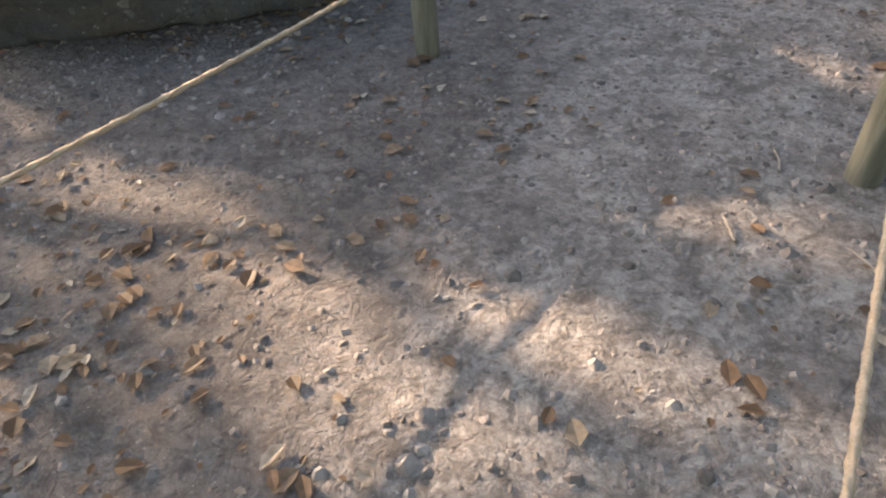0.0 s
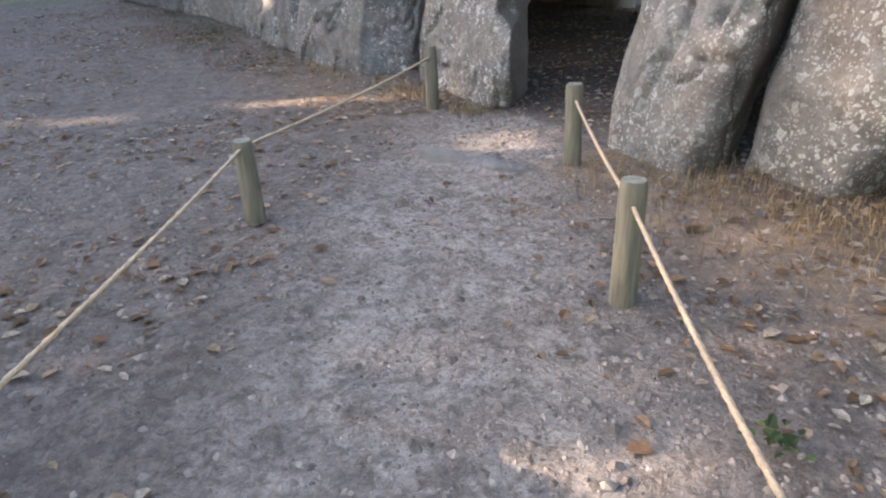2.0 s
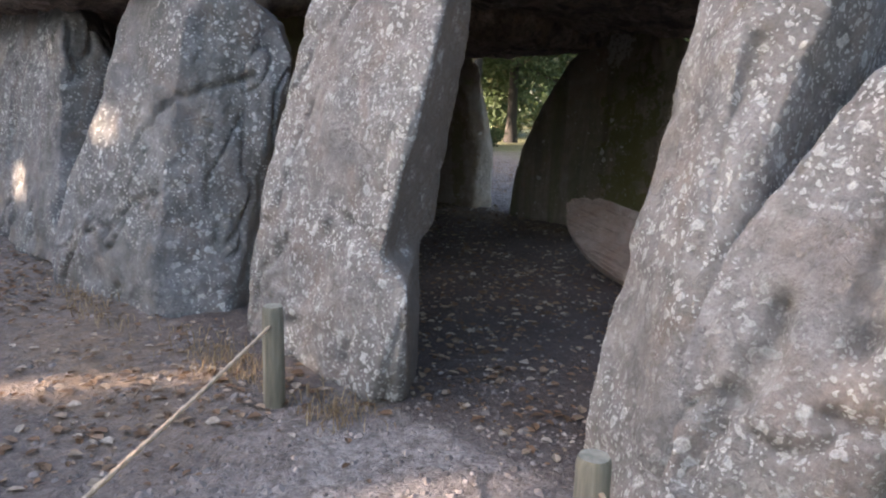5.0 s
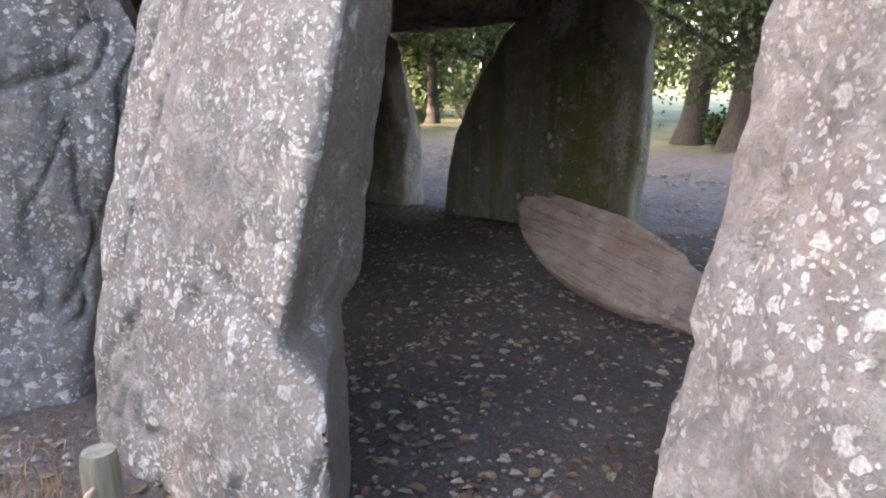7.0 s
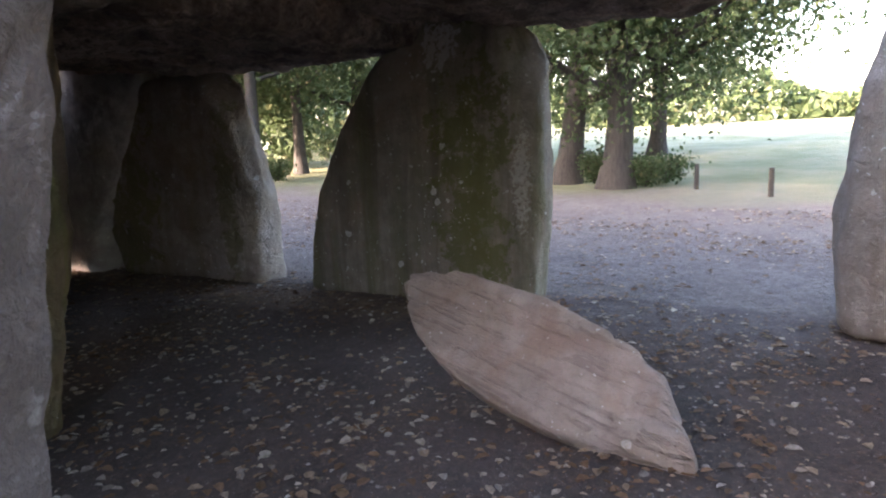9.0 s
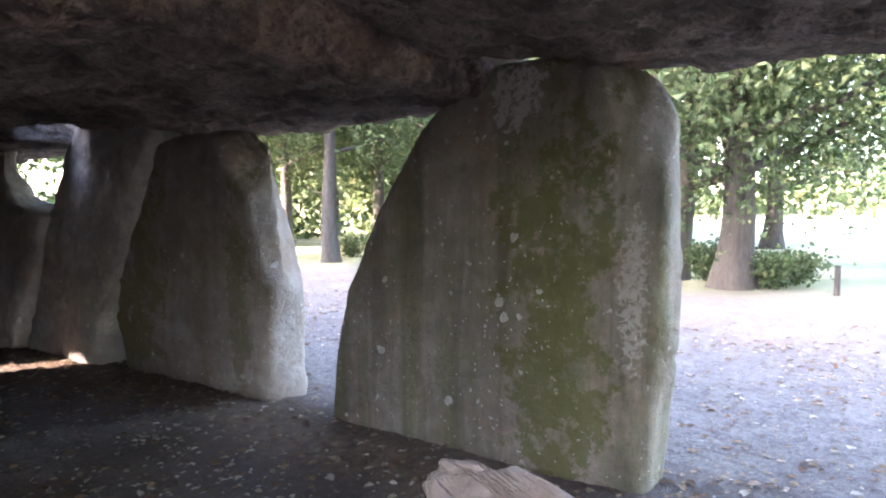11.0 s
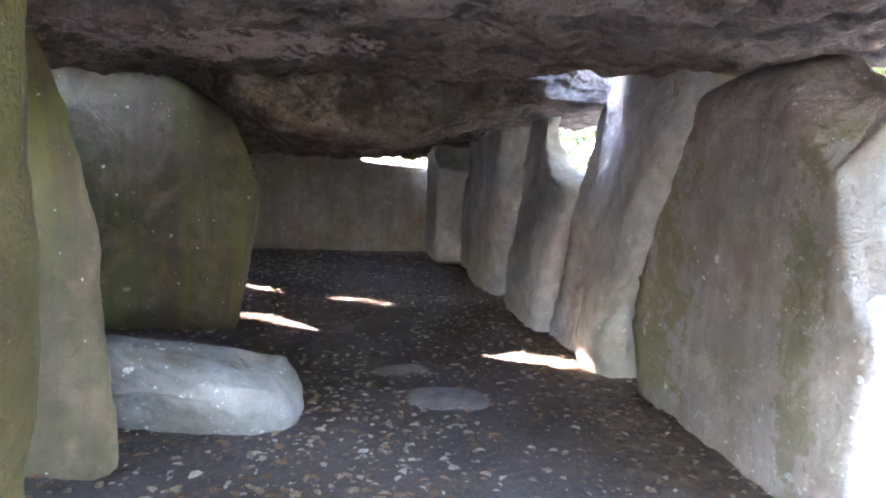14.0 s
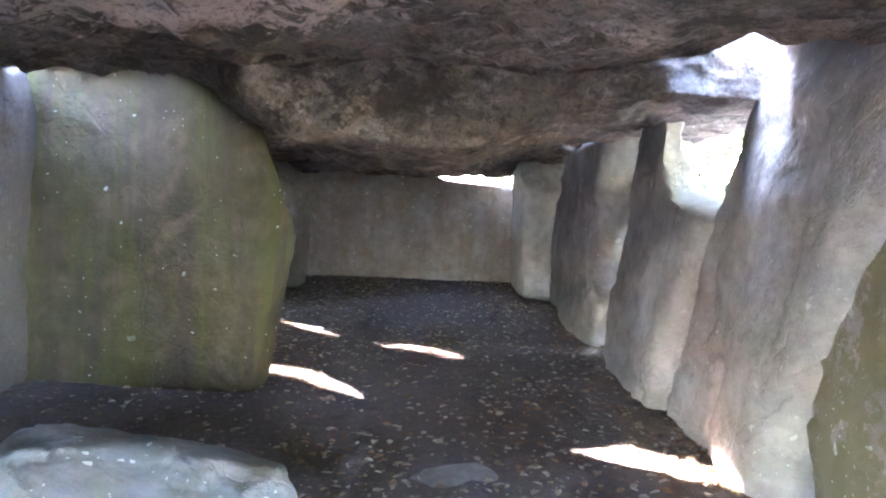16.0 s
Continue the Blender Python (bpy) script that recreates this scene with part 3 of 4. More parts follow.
stone("standing_stone", [(-.1, 4.48, 5.3, 3.33, 3.95), (.5, 4.4, 5.3, 3.44, 4.05), (1.0, 4.27, 5.1, 3.6, 4.2), (1.4, 4.2, 4.92, 3.72, 4.3), (1.65, 4.26, 4.8, 3.8, 4.35), (1.85, 4.42, 4.68, 3.86, 4.35)],
      M_JAMB, "leaning schist slab spotted with white lichen, its top broken", seed=7, res=.022, chips=5, crag=.05, rough=.85, ends=(.04, .1),
      cuts=[(5.06, 3.33, 0, .63, -.78, .197, -1, 9), (4.36, 3.36, .1, -.95, .3, -.18, -1, 9)], grooves=[(4.76, .95, 4.92, .28, .035, .09), (4.5, 1.45, 4.56, .7, .035, .09), (4.34, 1.3, 4.42, .9, .03, .06)])
stone("standing_stone", [(-.1, 4.98, 5.62, 3.36, 4.3), (.5, 4.99, 5.64, 3.46, 4.4), (1.05, 5.0, 5.62, 3.63, 4.5), (1.5, 4.95, 5.6, 3.76, 4.7), (1.95, 4.9, 5.57, 3.86, 4.8), (2.55, 4.84, 5.5, 4.0, 4.9)],
      M_JAMB, "tall leaning schist jamb stone thickly spotted with lichen", seed=27, res=.024, chips=4, crag=.04, rough=1.0,
      cuts=[(5.12, 3.35, 0, .63, -.78, .197, -1, 9)], grooves=[(5.1, 1.9, 5.15, 1.1, .035, .05)])
stone("standing_stone", [(-.1, 3.68, 4.42, 3.72, 4.5), (.5, 3.5, 4.36, 3.78, 4.5), (1.0, 3.52, 4.3, 3.85, 4.6), (1.5, 3.55, 4.24, 3.95, 4.6), (1.76, 3.7, 4.16, 4.0, 4.6)],
      M_JAMB, "squat rounded schist stone with white lichen rings", seed=8, res=.028, power=6, ends=(.04, .12), chips=5, crag=.03)
stone("standing_stone", [(-.1, 2.1, 3.4, 4.0, 4.8), (1.0, 2.1, 3.35, 4.1, 4.8), (1.75, 2.3, 3.2, 4.2, 4.8)], M_SLAB, "brown-grey schist stone beside the entrance", seed=9)
stone("standing_stone", [(-.1, 4.9, 5.5, 4.75, 5.6), (1.2, 4.95, 5.5, 4.8, 5.6), (2.45, 5.0, 5.5, 4.9, 5.6)], M_FACADE, "grey schist stone just inside the entrance", seed=10)
# flank across from the entrance
RIGHT = "upright schist slab streaked with green algae"
stone("standing_stone", [(-.1, 8.08, 10.7, 8.82, 9.3), (.5, 8.04, 10.62, 8.8, 9.3), (1.0, 8.0, 10.48, 8.8, 9.3), (1.6, 8.0, 10.2, 8.82, 9.3), (2.2, 8.03, 9.78, 8.85, 9.3), (2.45, 8.15, 9.5, 8.9, 9.3), (2.64, 8.6, 9.25, 8.9, 9.3)],
      M_SPIRE, RIGHT + ", tapering to a blunt point", seed=11, res=.03, rough=.6, ends=(.04, .06), chips=3, crag=.02)
stone("standing_stone", [(-.1, 11.3, 13.75, 8.72, 9.25), (.6, 11.28, 13.95, 8.7, 9.25), (1.1, 11.2, 14.1, 8.7, 9.25), (1.6, 11.24, 14.0, 8.7, 9.25), (2.0, 11.35, 13.65, 8.72, 9.25), (2.25, 11.5, 13.2, 8.75, 9.25), (2.42, 11.9, 12.8, 8.8, 9.2)],
      M_BROAD, "broad brown-grey schist slab in the chamber wall", seed=12, res=.03, rough=.9, chips=4, crag=.03, cuts=[(10.98, 8.7, 0, -.8, -.6, .26, -1, 9)])
stone("standing_stone", [(-.1, 13.95, 15.8, 8.5, 9.2), (.6, 13.8, 15.8, 8.5, 9.2), (1.2, 13.5, 15.55, 8.52, 9.2), (1.7, 13.2, 15.05, 8.56, 9.1), (2.1, 13.0, 14.8, 8.6, 9.1), (2.5, 12.95, 14.62, 8.65, 9.1), (2.95, 13.1, 14.5, 8.7, 9.2)],
      M_PALE, "leaning pale schist stone with folded edges", seed=13, res=.03, power=8, chips=2, crag=.09, rough=1.5, ends=(.04, .08), grooves=[(14.75, .02, 14.55, .62, .03, .12), (14.55, .62, 14.62, .9, .03, .1), (15.1, .1, 14.7, 1.5, .05, .05)])
stone("standing_stone", [(-.1, 15.6, 17.55, 8.3, 8.9), (.8, 15.2, 17.2, 8.35, 8.9), (1.6, 14.9, 16.85, 8.4, 8.9), (1.76, 15.6, 16.8, 8.4, 8.75), (2.1, 15.9, 16.75, 8.42, 8.64), (2.6, 15.95, 16.7, 8.45, 8.62)],
      M_PALE, "pale schist stone with a narrow upper arm", seed=14, res=.03, power=8, chips=0, crag=.08, rough=1.4, ends=(.04, .06), grooves=[(16.4, .1, 16.0, 1.2, .05, .06)])
stone("standing_stone", [(-.1, 17.7, 20.95, 8.18, 8.8), (1.2, 17.2, 20.9, 8.2, 8.8), (2.4, 16.6, 20.6, 8.25, 8.8)], M_PALE, "leaning schist slab with a dark edge", seed=15, res=.04, chips=4, crag=.08, rough=1.4, ends=(.04, .1))
stone("standing_stone", [(-.1, 20.7, 23.2, 7.72, 8.6), (1.2, 20.62, 23.0, 7.66, 8.6), (2.3, 20.4, 22.8, 7.62, 8.6)], M_PALE, "pale schist slab near the end of the chamber", seed=16, chips=4, crag=.05, ends=(.04, .1))
stone("standing_stone", [(-.1, 3.4, 5.7, 8.9, 9.6), (1.2, 3.5, 5.8, 8.9, 9.6), (2.4, 3.6, 5.5, 8.9, 9.6)], M_INNER, RIGHT, seed=17)
stone("end_stone", [(-.1, 2.2, 8.4, 22.9, 23.6), (1.2, 2.2, 8.4, 22.9, 23.6), (1.80, 2.2, 8.4, 22.95, 23.5), (1.84, 2.2, 6.3, 22.95, 23.5), (2.35, 2.2, 6.15, 22.95, 23.5)], M_INNER, "dark upright slab closing the end of the chamber", mode="across", seed=18, res=.035, ends=(.04, .06), rough=.6, chips=0, cuts=[])
# slabs that stand across the chamber
CROSS = "green-brown schist slab standing across the chamber"
stone("cross_stone", [(-.1, 3.7, 5.5, 9.7, 10.15), (.75, 3.7, 5.7, 9.7, 10.2), (1.5, 3.7, 5.83, 9.7, 10.2), (2.45, 3.7, 5.88, 9.7, 10.15)], M_OLIVE, CROSS + ", moss in streaks", mode="across", seed=19, res=.03, ends=(.04, .1), chips=0, crag=.03)
stone("cross_stone", [(-.1, 3.6, 5.1, 12.2, 12.42), (1.2, 3.6, 5.05, 12.2, 12.42), (2.2, 3.7, 4.95, 12.2, 12.42), (2.6, 3.8, 4.75, 12.24, 12.4)], M_OLIVE, "green-grey schist slab standing across the chamber", mode="across", seed=20, res=.04)
stone("cross_stone", [(-.1, 2.8, 5.06, 15.6, 16.1), (.6, 2.8, 5.2, 15.6, 16.1), (1.2, 2.8, 5.32, 15.6, 16.1), (1.85, 2.8, 5.46, 15.6, 16.1), (2.0, 2.8, 5.36, 15.6, 16.1), (2.15, 2.8, 5.2, 15.6, 16.1), (2.45, 2.8, 4.75, 15.6, 16.05), (2.72, 2.8, 4.2, 15.6, 16.0), (2.8, 2.8, 3.7, 15.6, 16.0)], M_OLIVE, CROSS + ", with a sloping shoulder", mode="across", seed=21, res=.035, ends=(.04, .04), chips=2, crag=.015, rough=.7)
stone("cross_stone", [(-.1, 2.2, 4.05, 21.3, 21.8), (2.2, 2.2, 4.15, 21.3, 21.8)], M_INNER, CROSS, mode="across", seed=22)
# roof
CAP = dict(category="capstone", group="capstones of the dolmen", strata=.02, rough=1.5, ends=(.08, .08), power=8)
stone("capstone", [(5.7, 4.4, 9.6, 2.62, 3.3), (7.0, 4.1, 9.9, 2.45, 3.4), (8.2, 3.9, 9.9, 2.5, 3.4), (9.3, 3.8, 9.7, 2.66, 3.3)], M_CAP, "huge red-brown schist capstone over the entrance bay", mode="lie_y", seed=30, **CAP)
stone("capstone", [(9.15, 3.0, 9.6, 2.38, 3.2), (11.5, 2.5, 9.7, 2.34, 3.25), (13.0, 2.3, 9.7, 2.42, 3.2), (14.3, 2.2, 9.6, 2.5, 3.15), (14.6, 2.3, 7.4, 2.52, 3.1), (15.0, 2.4, 7.1, 2.55, 3.1), (15.36, 2.5, 6.9, 2.57, 3.05)], M_CAPLIT, "huge dark schist capstone with layered underside", mode="lie_y", seed=31, res=.04, chips=3, cuts=[(7.5, 2.5, 14, .26, -1, 0, 13.2, 15.5)], **CAP)
stone("capstone", [(1.5, 15.4, 19.0, 2.4, 3.1), (2.9, 15.4, 19, 2.65, 3.1), (4.3, 15.4, 19.0, 2.7, 3.1), (4.75, 15.0, 19, 2.5, 3.0), (5.6, 14.2, 19, 2.0, 2.9), (6.8, 13.95, 19.0, 1.98, 2.9), (7.4, 14.1, 19, 2.2, 3.1), (8.1, 14.2, 19, 2.37, 3.2), (9.8, 14.3, 18.8, 2.45, 3.25)], M_CAP, "low-hanging schist capstone, mossy on top", mode="lie_x", seed=32, cuts=[(14.2, 2.62, 0, -.5, .85, 0, 6.7, 11)], **CAP)
stone("capstone", [(18.5, 2.2, 9.0, 2.3, 2.9), (21, 1.9, 9.0, 2.2, 2.9), (22.5, 1.9, 8.9, 2.01, 2.8), (23.9, 1.9, 8.8, 1.99, 2.8)], M_CAP, "schist capstone over the end of the chamber", mode="lie_y", seed=33, **CAP)
stone("capstone", [(1.8, 3.78, 9.4, 1.58, 2.3), (3.6, 3.78, 9.5, 1.62, 2.35), (4.62, 3.95, 9.6, 1.78, 2.4)], M_CAP, "low schist capstone beside the entrance", mode="lie_y", seed=34, **CAP)
# fallen stones
stone("fallen_slab", [(-1.18, -.24, -.1, -.07, .07), (-.95, -.29, .1, -.1, .1), (-.8, -.31, .25, -.1, .1), (-.42, -.34, .38, -.11, .1), (0, -.35, .42, -.11, .1), (.5, -.28, .39, -.1, .1), (.8, -.16, .34, -.1, .09), (1.0, -.03, .26, -.08, .08), (1.18, .06, .17, -.06, .06)], M_SLAB, "brown pointed slab fallen and tilted on the earth", "fallen stone",
      mode="lie_y", place=pose(6.92, 7.38, .28, 12, -40, -25), seed=40, res=.022, rough=.6, ends=(.05, .05), power=8, chips=5, crag=.03, worn=1, group="fallen stones")
stone("fallen_block", [(-.75, -.5, .55, -.08, .42), (-.4, -.58, .65, -.08, .5), (0, -.58, .65, -.08, .46), (.35, -.52, .56, -.08, .38), (.62, -.42, .42, -.08, .3), (.78, -.25, .2, -.08, .12)], M_BLOCK, "pale grey wedge-shaped block lying beside the cross slab", "fallen stone", mode="lie_x", place=pose(5.27, 13.12, 0, 0, 0, -4), seed=41, res=.02, ends=(.04, .04), power=12, chips=3, crag=.04, worn=0, rough=1.1, cuts=[(-.5, .27, 0, -.75, -.66, -.12, -9, 9), (.1, .44, 0, .3, .95, .1, -9, 9)], group="fallen stones")
stone("boulder", [(-.15, -1.2, .95, -.6, .9), (.25, -1.2, 1.0, -.7, .9), (.5, -1.25, 1.2, -1.0, .9), (.8, -1.2, 1.1, -.8, .8), (1.1, -.8, .8, -.5, .5)], M_BOULDER, "dark rounded boulder beside the roped path", "boulder", mode="across", place=pose(-2.1, 3.95, 0, 0, 0, 14), seed=42, ends=(.05, .3), power=4, chips=18, crag=.05, rough=1.4, group="fallen stones")
stone("sill_stone", [(-.5, -.03, .05, -.06, .0), (-.3, -.12, .05, -.06, .03), (-.1, -.05, .09, -.06, .035), (.1, -.13, .05, -.06, .03), (.34, -.05, .07, -.06, .03), (.5, -.02, .03, -.06, .0)], M_BLOCK, "low grey stone edge sunk in the path before the entrance", "sill stone", mode="lie_y", place=pose(2.38, 5.5, -.005, 0, 0, 26), seed=43, res=.022, rough=1.7, ends=(.1, .1), power=3, chips=14, group="fallen stones")

# ---- roped path ----


def make_post():
    """A round timber bollard with a chamfered top and a sawn end."""
    root = new("rope_post")
    bm = bmesh.new()
    rings = [(-0.12, .059), (.0, .059), (.25, .058), (.50, .057), (.522, .054), (.532, .049)]
    prev = None
    for z, r in rings:
        ring = [bm.verts.new((r * (1 + .025 * math.sin(3 * a + z * 4)) * math.cos(a), r * math.sin(a), z)) for a in (2 * math.pi * k / 28 for k in range(28))]
        if prev:
            for k in range(28):
                bm.faces.new((prev[k], prev[(k + 1) % 28], ring[(k + 1) % 28], ring[k]))
        prev = ring
    part("shaft", bm, M_POST, root)
    bm = bmesh.new()
    bmesh.ops.create_circle(bm, cap_ends=True, radius=.0492, segments=28, matrix=Matrix.Translation((0, 0, .533)))
    part("sawn_top", bm, M_POSTTOP, root, "sawn end grain")
    return tagged(root, "weathered round timber post holding a rope", "post", "posts of the roped path")


def make_rope(a, b, sag):
    bm = bmesh.new()
    a, b = Vector(a), Vector(b)
    side = (b - a).cross(Vector((0, 0, 1))).normalized()
    prev, N = None, 70
    for k in range(N + 1):
        u = k / N
        c = a.lerp(b, u) - Vector((0, 0, sag * 4 * u * (1 - u)))
        ring = []
        for q in range(9):
            ang = 2 * math.pi * q / 9 + k * 0.9
            r = .0095 * (1 + .16 * math.cos(3 * 2 * math.pi * q / 9))
            ring.append(bm.verts.new(c + side * r * math.cos(ang) + Vector((0, 0, r * math.sin(ang)))))
        if prev:
            for q in range(9):
                bm.faces.new((prev[q], prev[(q + 1) % 9], ring[(q + 1) % 9], ring[q]))
        prev = ring
    me = bpy.data.meshes.new("rope")
    bm.to_mesh(me)
    bm.free()
    me.materials.append(M_ROPE)
    me.polygons.foreach_set("use_smooth", [True] * len(me.polygons))
    tagged(new("rope", me), "taut pale hemp rope strung between timber posts", "rope", "ropes of the path")


LEFT_POSTS = [(-1.85, .65), (-.5, 2.97), (.85, 5.28), (2.9, 7.06)]
RIGHT_POSTS = [(.12, -.25), (1.12, 1.98), (2.03, 3.5), (2.93, 5.03)]
first = make_post()
first.location = (*LEFT_POSTS[0], 0)
for x, y in LEFT_POSTS[1:] + RIGHT_POSTS:
    copy_thing(first, pose(x, y, -.06 if (x, y) == (.85, 5.28) else 0, random.uniform(-1.5, 1.5), random.uniform(-1.5, 1.5), random.uniform(0, 360)))
for row in (LEFT_POSTS, RIGHT_POSTS):
    for (ax, ay), (bx, by) in zip(row, row[1:]):
        make_rope((ax, ay, .435), (bx, by, .435), .025)

# ---- trees ----


def tube(verts, faces, pts, radii, sides, seed):
    """A tapered limb along points, appended to shared lists."""
    base = len(verts)
    for k, (p, r) in enumerate(zip(pts, radii)):
        d = (pts[min(k + 1, len(pts) - 1)] - pts[max(k - 1, 0)]).normalized()
        e = d.orthogonal().normalized()
        f = d.cross(e)
        for q in range(sides):
            a = 2 * math.pi * q / sides
            w = r * (1 + .12 * noise.noise(Vector((math.cos(a) * 2, math.sin(a) * 2, k * .35 + seed))))
            verts.append(p + e * w * math.cos(a) + f * w * math.sin(a))
    for k in range(len(pts) - 1):
        for q in range(sides):
            a, b = base + k * sides + q, base + k * sides + (q + 1) % sides
            faces.append((a, b, b + sides, a + sides))


def make_tree(seed, height, radius, crown_low, spread, leaves, lean=0.0, size=.17):
    rng = random.Random(seed)
    root = new("tree")
    verts, faces, tips = [], [], []
    pts, radii = [], []
    for k in range(15):
        u = k / 14
        pts.append(Vector((lean * u * height * .4 + .25 * noise.noise((u * 3, seed, 0)), .25 * noise.noise((u * 3, 9, seed)), u * height * .85 - .1)))
        radii.append(radius * (1 - .85 * u) * (1 + .45 * math.exp(-u * 26)))
    tube(verts, faces, pts, radii, 16, seed)
    for k in range(16):
        u = crown_low / height + (0.8 - crown_low / height) * (k / 15)
        i = min(13, int(u / .85 * 14))
        p0 = pts[i]
        az = k * 2.4 + rng.uniform(-.4, .4)
        reach = spread * (1.0 - .55 * (k / 15)) * rng.uniform(.7, 1.1)
        lim = [p0 + Vector((math.cos(az), math.sin(az), 0)) * reach * t + Vector((0, 0, (reach * .45) * t ** 1.4 + .2 * noise.noise((t * 3, k, seed)))) for t in (0, .25, .5, .75, 1)]
        tube(verts, faces, lim, [radii[i] * .45 * (1 - .85 * t) for t in (0, .25, .5, .75, 1)], 7, seed + k)
        tips += [lim[2], lim[3], lim[4]]
        for t in (2, 3):
            side = Vector((math.cos(az + 1.2), math.sin(az + 1.2), .3)) * reach * .45 * rng.choice((-1, 1))
            sub = [lim[t].lerp(lim[t] + side, v) for v in (0, .5, 1)]
            tube(verts, faces, sub, [.04, .028, .01], 5, seed + k + t)
            tips.append(sub[2])
    trunk = new("trunk", mesh_from("trunk", verts, faces, M_BARK))
    trunk.parent = root
    nr = np.random.default_rng(seed)
    centre = np.array(tips)[nr.integers(0, len(tips), leaves)]
    clump = nr.normal(0, 1, (leaves, 3)) * np.array([.75, .75, .5]) * (spread / 3.6)
    P = centre + clump
    crown = new("crown", leaf_cloud("crown", P, size, nr, M_LEAF))
    crown.parent = root
    return tagged(root, "broadleaf tree with rough grey trunk and open green crown", "tree", "trees round the clearing")


def leaf_cloud(name, P, size, nr, mat, flat=0.0, fold=.25):
    """Many small pointed leaves, each folded along its rib."""
    k = len(P)
    t = nr.normal(0, 1, (k, 3))
    t[:, 2] *= 1 - flat
    t /= np.linalg.norm(t, axis=1, keepdims=True)
    up = nr.normal(0, 1, (k, 3)) * (1 - flat * .82) + np.array([0, 0, flat * 1.6])
    w = np.cross(up, t)
    w /= np.linalg.norm(w, axis=1, keepdims=True) + 1e-9
    nrm = np.cross(t, w)
    s = size * nr.uniform(.55, 1.3, (k, 1))
    lift = nrm * s * fold
    a, b = P - t * s * .5, P + t * s * .5
    if flat:
        j = nr.uniform(.7, 1.3, (4, k, 1))
        side = [P - t * s * .22 + w * s * .24 * j[0] + lift, P + t * s * .2 + w * s * .30 * j[1] + lift * j[3], P + t * s * .2 - w * s * .30 * j[2] + lift * j[1], P - t * s * .22 - w * s * .24 * j[3] + lift * j[2]]
        V = np.stack([a, side[0], side[1], b, side[2], side[3]], 1).reshape(-1, 3)
        i = np.arange(k) * 6
        F = np.concatenate([np.stack([i + p, i + q, i + r], 1) for p, q, r in ((0, 1, 2), (0, 2, 3), (0, 3, 4), (0, 4, 5))])
    else:
        c, d = P + w * s * .33 + lift, P - w * s * .33 + lift
        V = np.stack([a, c, b, d], 1).reshape(-1, 3)
        i = np.arange(k) * 4
        F = np.concatenate([np.stack([i, i + 1, i + 2], 1), np.stack([i, i + 2, i + 3], 1)])
    return mesh_from(name, V, F, mat, False)


oak = make_tree(3, 13, .36, 2.6, 5.2, 36000, size=.155)
oak.location = (19.6, 10.2, 0)
slim = make_tree(8, 14, .24, 3.8, 3.8, 24000, size=.15)
slim.location = (19.3, 21.7, 0)
leaning = make_tree(14, 12, .34, 2.6, 4.8, 32000, .3, .155)
leaning.location = (20.6, 11.8, 0)
leaning.rotation_euler = (0, 0, radians(-70))
shade_tree = make_tree(21, 13, .33, 2.2, 5.0, 1500, size=.30)
shade_tree.location = (-13, 6, 0)
rng = random.Random(5)
TREES = [(oak, 27, 18), (slim, 24.3, 24.3), (slim, 22, 27), (leaning, 30, 26), (oak, 26, 33), (oak, 33, 12), (slim, 17, 28),
         (slim, -2, 30), (slim, 0.5, 33), (oak, -5, 36), (oak, 33, 36), (slim, 36, 22),
         # the last three are unseen, added to dim the sky at the entrance
         (oak, 14, -8), (oak, 24, -5), (oak, 4.5, -4.5), (oak, -1.5, -8), (slim, 9.5, -3.5)]
# western trees, mostly out of view, placed to shade the flank and path
SHADE = [(-16, 0), (-15, 10.5), (-22, 33), (-13, 28), (-18, 29.5)]
TREES += [(shade_tree, x, y) for x, y in SHADE]
TREES += [(oak, -14, 14.6), (leaning, -18, 19), (oak, -13, 20.5), (oak, -20, 24), (oak, -24, 40), (oak, -28, 27)]
for src, x, y in TREES:
    copy_thing(src, pose(x, y, 0, 0, 0, rng.uniform(0, 360)))
# taller unseen trees added in the west, to shade the clearing's far side
for x, y, turn, size in ((-18, 32.5, 40, 1.5), (-13.5, 30, 150, 1.4), (-21, 36, 260, 1.6)):
    tall = copy_thing(oak, pose(x, y, 0, 0, 0, turn))
    tall.scale = (size, size, size)

# gaps cut in the unseen western crowns, so low sun falls in set flecks
view_layer = bpy.context.view_layer
view_layer.update()
TO_SUN = np.array([SUN_FROM[0], SUN_FROM[1], math.tan(radians(SUN_EL))])
TO_SUN /= np.linalg.norm(TO_SUN)
FLECKS = np.array([(1.66, 8.19, 0), (2.1, 8.1, 0), (2.5, 7.9, 0), (2.75, 7.75, 0), (3.05, 5.8, 0), (2.7, 5.72, 0), (2.05, 6.55, 0), (2.75, 9.95, 1.4), (2.75, 10.7, .85), (2.7, 12.2, .7),
                   (2.5, 14.0, 1.9), (2.3, 15.6, 1.1), (0.0, 3.4, 0), (.3, 3.15, 0), (-.43, 3.9, 0), (.9, 2.95, 0), (-.3, 8.8, 0), (.36, 1.97, 0), (.57, 1.78, 0), (.71, 1.53, 0), (-1.1, 1.6, 0), (-.87, 1.48, 0), (-.6, 1.15, 0), (-.2, 3.42, 0), (.1, 1.2, 0),
                   (4.63, 18.47, 0), (5.31, 18.12, 0), (6.05, 17.64, 0), (5.14, 16.24, 0), (5.6, 16.07, 0), (6.81, 21.18, 0), (7.66, 14.87, 0), (7.97, 14.53, 0), (8.2, 18.48, 0.27)])
FLECK_R = np.array([.22, .28, .28, .26, .13, .13, .13, .2, .22, .24, .3, .3, .28, .28, .2, .14, .24, .16, .18, .16, .2, .2, .2, .15, .14, .3, .3, .3, .3, .3, .3, .3, .3, .3])
